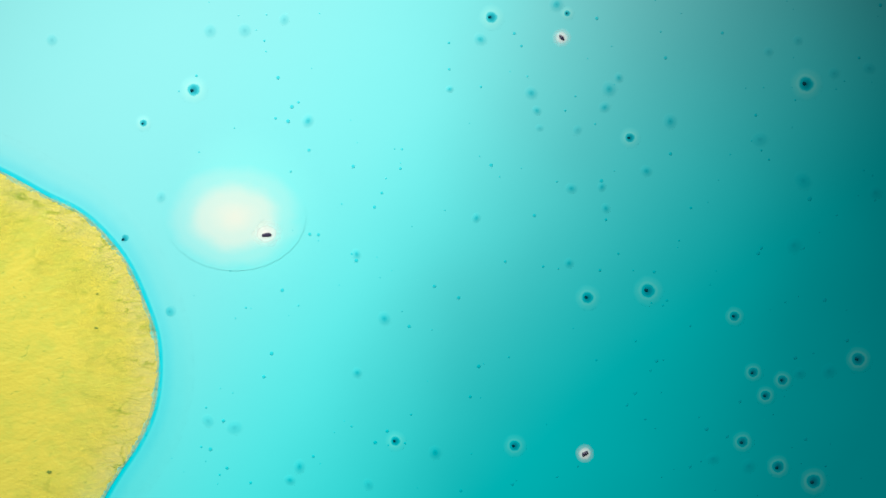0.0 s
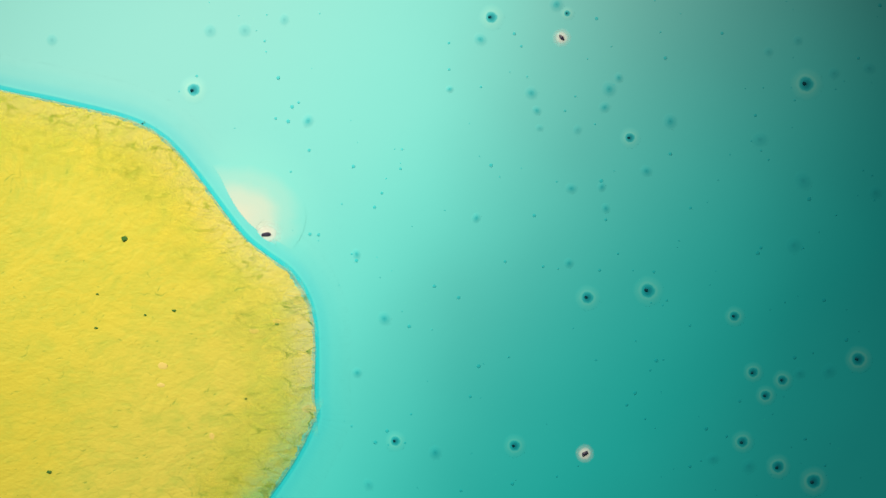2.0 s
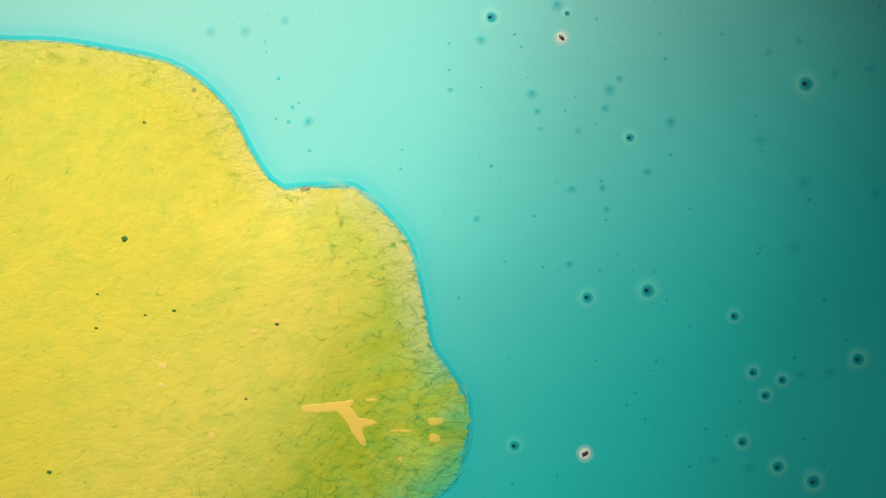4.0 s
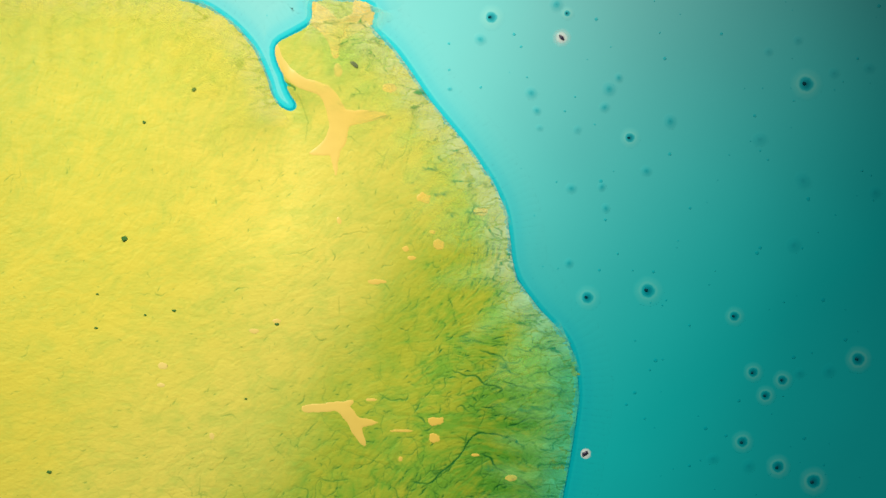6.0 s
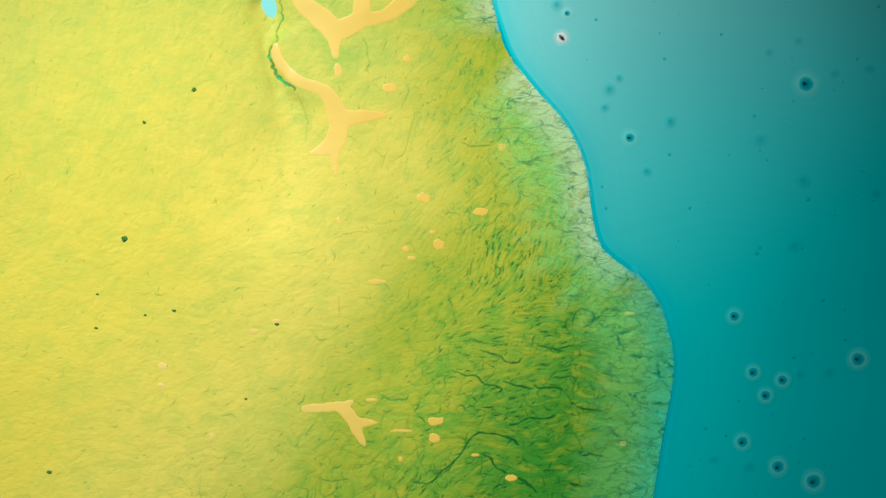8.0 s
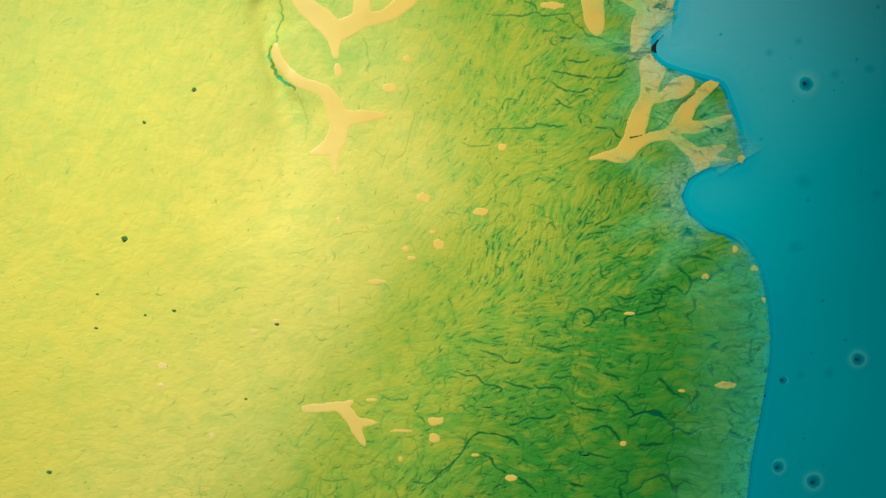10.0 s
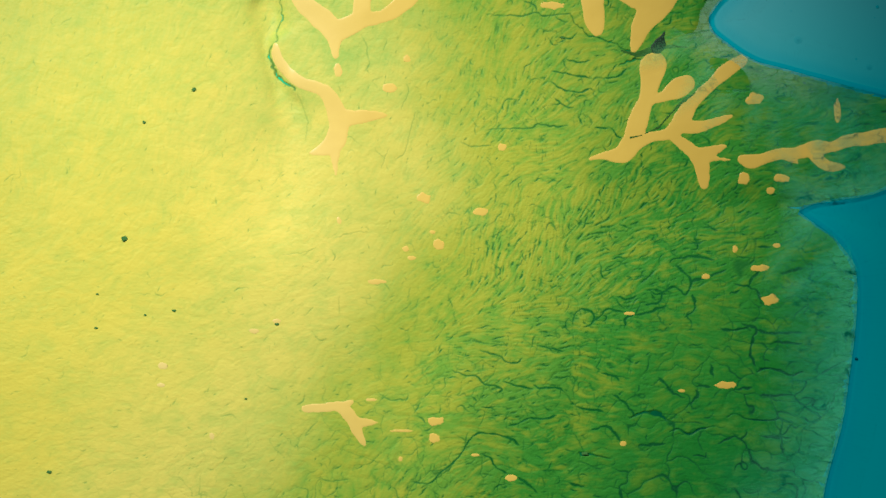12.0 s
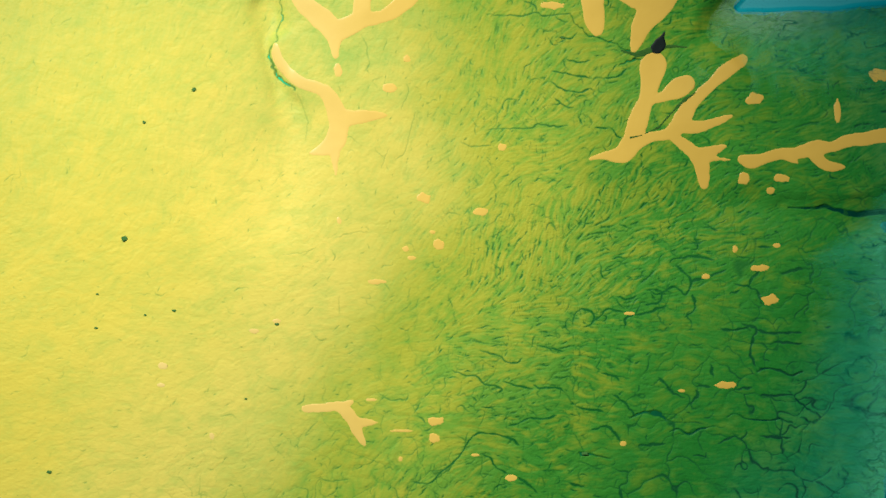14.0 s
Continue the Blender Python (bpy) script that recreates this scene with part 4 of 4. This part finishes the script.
def contour(t):
    """The lines of the plan that dry at t, as points: the one from the lower edge first."""
    A = ARRIVAL - t
    jj, ii = np.nonzero((np.minimum.reduce([A[:-1, :-1], A[:-1, 1:], A[1:, :-1], A[1:, 1:]]) < 0) & (np.maximum.reduce([A[:-1, :-1], A[:-1, 1:], A[1:, :-1], A[1:, 1:]]) >= 0))
    links, place = {}, {}
    for j, i in zip(jj.tolist(), ii.tolist()):
        cross = []
        for a, b in (((j, i), (j, i + 1)), ((j, i + 1), (j + 1, i + 1)), ((j + 1, i), (j + 1, i + 1)), ((j, i), (j + 1, i))):
            va, vb = A[a], A[b]
            if (va < 0) != (vb < 0):
                u = va / (va - vb)
                place[a, b] = (X0 + CELL * (a[1] + u * (b[1] - a[1])), Y0 + CELL * (a[0] + u * (b[0] - a[0])))
                cross.append((a, b))
        for p, q in zip(cross[::2], cross[1::2]):
            links.setdefault(p, []).append(q)
            links.setdefault(q, []).append(p)
    lines, seen = [], set()
    ends = sorted((k for k in links if len(links[k]) == 1), key=lambda k: (-round(place[k][1], 1), -place[k][0]))
    for start in ends:
        if start in seen:
            continue
        line, at = [], start
        while at is not None and at not in seen:
            seen.add(at)
            line.append(place[at])
            at = next((k for k in links[at] if k not in seen), None)
        line = np.array(line)
        if len(line) < 4:
            continue
        if lines and line[0, 0] < line[-1, 0]:      # the later ones run from right to left
            line = line[::-1]
        for _ in range(2):
            line[1:-1] = (line[:-2] + 2 * line[1:-1] + line[2:]) / 4
        lines.append(line)
    return [lines[0]] + sorted(lines[1:], key=lambda l: -l[0, 0])


COUNT, FRINGE_COUNT, FRINGE_LONG, FRINGE_WIDE = 200, 34, 56.0, 185.0


def spread(lines, count):
    """Places and ways, evenly along the lines."""
    sums = [np.concatenate([[0], np.cumsum(np.hypot(*np.diff(line, axis=0).T))]) for line in lines]
    total, before, spots = sum(s[-1] for s in sums), 0.0, []
    for at in (np.arange(count) + 0.5) * total / count:
        while at - before > sums[0][-1] and len(sums) > 1:
            before += sums[0][-1]
            lines, sums = lines[1:], sums[1:]
        line, s, at = lines[0], sums[0], at - before
        x, y = np.interp(at, s, line[:, 0]), np.interp(at, s, line[:, 1])
        tx = np.interp(at + 9, s, line[:, 0]) - np.interp(at - 9, s, line[:, 0])
        ty = np.interp(at + 9, s, line[:, 1]) - np.interp(at - 9, s, line[:, 1])
        ln = math.hypot(tx, ty) + 1e-9
        spots.append((x, y, tx / ln, ty / ln))
    return spots


def covers(piece, px, py):
    """Whether a fringe piece on the front reaches over a place."""
    x, y, tx, ty = piece
    along_it, behind = (px - x) * tx + (py - y) * ty, (px - x) * ty - (py - y) * tx
    return 0 < behind < FRINGE_WIDE and abs(along_it) < FRINGE_LONG * (1 - 0.9 * behind / FRINGE_WIDE)


def rim_poses():
    """Rows for the rim's pieces along the front, and for the fringe's pieces on the crust behind it."""
    times = [0.25 * i for i in range(57)]
    rows, wet = [[] for _ in range(COUNT)], [[] for _ in range(FRINGE_COUNT)]
    last, turn = [0.0] * COUNT, [0.0] * FRINGE_COUNT
    steps = (0, 35, 70, 110, 150, 185)
    for t in times:
        lines, kept = contour(t), []
        for i, (x, y, tx, ty) in enumerate(spread(lines, COUNT)):
            way = math.degrees(math.atan2(-ty, tx))
            last[i] += (way - last[i] + 90) % 180 - 90
            rows[i].append((t, pose(*plan(x - 1.0 * ty, y + 1.0 * tx, -RATE * t), 0, 0, last[i])))
        for i, (x, y, tx, ty) in enumerate(spread(lines, FRINGE_COUNT)):
            step = (math.degrees(math.atan2(-ty, tx)) - turn[i] + 180) % 360 - 180
            turn[i] += step if t == 0 else max(-80, min(80, step))
            ground = [float(bed(x + k * ty, y - k * tx)) + RATE * t for k in steps]
            tilt = max(0.0, ground[-1]) / (steps[-1] * U)
            lift = max(g - tilt * k * U for g, k in zip(ground, steps))
            crowd = abs(step) > 80 and t > 0
            for k in (10, 45, 80, 120):
                half = 0.5 * FRINGE_LONG * (1 - 0.9 * k / FRINGE_WIDE)
                for side in (-half, 0, half):
                    px, py = x + k * ty + side * tx, y - k * tx + side * ty
                    crowd = crowd or sum(covers(piece, px, py) for piece in kept) > 2
            kept += [] if crowd else [(x, y, tx, ty)]
            down = 45 * U if crowd else 0.0      # crowded pieces lie under the crust
            q = plan(x, y, -down - RATE * t + min(lift, 8 * U) + (1.6 + 0.1 * (i % 2)) * U)
            wet[i].append((t, pose(*q, math.degrees(math.atan(min(tilt, 0.6))), 0, turn[i])))
    return rows, wet


def fringe_material():
    """Fades towards the neighbours on both sides and back from the front."""
    n = Nodes("pale_wet_fringe")
    s = n.add("ShaderNodeSeparateXYZ", [(0, n.coords())])
    v = n.math("DIVIDE", s.outputs[1], FRINGE_WIDE * U, clamp=True)
    half = n.math("MULTIPLY", n.math("SUBTRACT", 1.0, n.math("MULTIPLY", v, 0.90)), FRINGE_LONG * U)
    tent = n.math("SUBTRACT", 1.0, n.math("DIVIDE", n.math("ABSOLUTE", s.outputs[0]), half), clamp=True)
    x = n.add("ShaderNodeSeparateXYZ", [(0, n.add("ShaderNodeNewGeometry").outputs["Position"])]).outputs[0]
    x = n.add("ShaderNodeMapRange", [("Value", x), ("From Min", -0.5), ("From Max", 0.75)]).outputs[0]
    col = n.ramp(x, [(0.0, (0.96, 0.86, 0.28)), (0.30, (0.94, 0.97, 0.50)), (0.60, (0.72, 0.98, 0.58)), (0.84, (0.36, 0.70, 0.42)), (1.0, (0.03, 0.35, 0.26))])
    at = n.add("ShaderNodeSeparateXYZ", [(0, n.add("ShaderNodeNewGeometry").outputs["Position"])])
    low = n.math("SUBTRACT", n.math("MULTIPLY", at.outputs[0], 0.5), at.outputs[1])
    low = n.add("ShaderNodeMapRange", [("Value", low), ("From Min", 0.08), ("From Max", 0.34)]).outputs[0]
    damp = n.ramp(x, [(0.0, (0.92, 0.82, 0.12)), (0.30, (0.76, 0.94, 0.22)), (0.60, (0.36, 0.92, 0.26)), (1.0, (0.06, 0.58, 0.30))])
    near = n.ramp(v, [(0.07, (1, 1, 1)), (0.38, (0, 0, 0))])
    back = n.ramp(v, [(0.0, (0.48, 0.48, 0.48)), (0.17, (0.42, 0.42, 0.42)), (0.45, (0.32, 0.32, 0.32)), (0.95, (0, 0, 0))])
    # damp plateaus, with bare seams between them
    bent = n.add("ShaderNodeCombineXYZ", [(0, n.math("MULTIPLY", at.outputs[0], 0.8)), (1, n.math("MULTIPLY", at.outputs[1], 1.6))]).outputs[0]
    at_plan = bent
    sway = n.add("ShaderNodeTexNoise", [("Vector", bent), ("Scale", 24.0), ("Detail", 4.0)]).outputs["Color"]
    bent = n.add("ShaderNodeVectorMath", [(0, bent), (1, n.add("ShaderNodeVectorMath", [(0, sway), (1, (0.075, 0.075, 0.0))], operation="MULTIPLY").outputs[0])], operation="ADD").outputs[0]
    plates = n.add("ShaderNodeTexVoronoi", [("Vector", bent), ("Scale", 42.0)])
    plates.feature = "DISTANCE_TO_EDGE"
    lumpy = n.ramp(plates.outputs["Distance"], [(0.0, (0.30, 0.30, 0.30)), (0.03, (0.50, 0.50, 0.50)), (0.10, (1.0, 1.0, 1.0)), (0.5, (0.85, 0.85, 0.85))])
    lumpy = n.math("MAXIMUM", lumpy, n.math("MULTIPLY", n.math("SUBTRACT", n.noise(36, 3, 0.6, bent), 0.30, clamp=True), 3.2))
    lumpy = n.math("MULTIPLY", lumpy, n.math("ADD", 0.65, n.noise(150, 4, 0.65, bent)))
    thin = n.ramp(x, [(0.0, (0.6, 0.6, 0.6)), (0.25, (0.7, 0.7, 0.7)), (0.5, (1, 1, 1)), (0.88, (0.5, 0.5, 0.5))])
    pale = n.math("MULTIPLY", thin, n.math("MULTIPLY", back, lumpy))
    # wet cracks, which close again as the crust dries
    gaps = n.add("ShaderNodeTexVoronoi", [("Vector", bent), ("Scale", 25.0)])
    gaps.feature = "DISTANCE_TO_EDGE"
    split = n.ramp(gaps.outputs["Distance"], [(0.0, (1, 1, 1)), (0.03, (0.8, 0.8, 0.8)), (0.06, (0, 0, 0))])
    split = n.math("MULTIPLY", split, n.math("MULTIPLY", n.math("SUBTRACT", n.noise(30, 3, 0.6, at_plan), 0.42, clamp=True), 5.0, clamp=True))
    fine = n.ramp(plates.outputs["Distance"], [(0.0, (0.55, 0.55, 0.55)), (0.06, (0, 0, 0))])
    fine = n.math("MULTIPLY", fine, n.math("MULTIPLY", n.math("SUBTRACT", n.noise(44, 3, 0.6, at_plan), 0.45, clamp=True), 5.0, clamp=True))
    split = n.math("MAXIMUM", split, fine)
    fade = n.ramp(v, [(0.0, (0.85, 0.85, 0.85)), (0.45, (0.65, 0.65, 0.65)), (1.0, (0, 0, 0))])
    young = n.ramp(x, [(0.0, (0.35, 0.35, 0.35)), (0.40, (1, 1, 1))])
    shown = n.math("MULTIPLY", n.math("MULTIPLY", split, fade), young)
    wet = n.ramp(x, [(0.0, (0.26, 0.44, 0.04)), (0.25, (0.12, 0.40, 0.08)), (0.45, (0.0, 0.32, 0.16)), (1.0, (0.0, 0.13, 0.075))])
    n.surface(n.mix(split, n.mix(near, damp, n.mix(low, col, (0.14, 0.80, 0.42, 1))), wet), 0.6, 0.0)
    return n.veil(n.math("MULTIPLY", tent, n.math("MAXIMUM", pale, shown))).mat


meniscus = tagged(new("meniscus"), "deep blue rim of liquid along the drying front", "meniscus")
bm = bmesh.new()
bmesh.ops.create_grid(bm, x_segments=6, y_segments=10, size=1.0)
for v in bm.verts:
    v.co = Vector((v.co.x * RIM_LONG * U, v.co.y * RIM_WIDE * U, DIP * (0.12 - 1.30 * abs(v.co.y) - 0.45 * v.co.x ** 2) * U))
first = part("rim_piece", bm, RIM, meniscus)
RIM_PIECES = [first]
for _ in range(COUNT - 1):
    o = new("rim_piece", first.data)
    o.parent = meniscus
    RIM_PIECES.append(o)


fringe = tagged(new("wet_fringe"), "pale damp fringe on the crust behind the front", "fringe")
bm = bmesh.new()
bmesh.ops.create_grid(bm, x_segments=6, y_segments=6, size=1.0)
for v in bm.verts:
    v.co = Vector((v.co.x * FRINGE_LONG * U * (0.55 - 0.45 * v.co.y), ((v.co.y * 0.5 + 0.5) * FRINGE_WIDE - 3) * U, 0.3 * U * (1 - v.co.x ** 2)))
first = part("fringe_piece", bm, fringe_material(), fringe)
FRINGE_PIECES = [first]
for _ in range(FRINGE_COUNT - 1):
    o = new("fringe_piece", first.data)
    o.parent = fringe
    FRINGE_PIECES.append(o)


def motions():
    times = [0.5 * i for i in range(29)]
    for ob in [water] + FLOATERS:
        x, y, z = ob.location
        turn = math.degrees(ob.rotation_euler.z)
        walk(ob, [(t, pose(x * (1 + RATE * t / HEIGHT), y * (1 + RATE * t / HEIGHT), z - RATE * t, 0, 0, turn)) for t in times])
    rows = []
    for k in range(141):
        t = 0.1 * k
        x, y, turn = (float(np.interp(t, [r[0] for r in CARRIED], [r[c] for r in CARRIED])) for c in (1, 2, 3))
        rows.append((t, pose(*plan(x, y, max(0.3 * U - RATE * t, float(bed(x, y)) + 2.4 * U)), 0, 0, turn)))
    walk(carried, rows)
    rims, wet = rim_poses()
    for ob, rows in zip(RIM_PIECES + FRINGE_PIECES, rims + wet):
        walk(ob, rows)


motions()
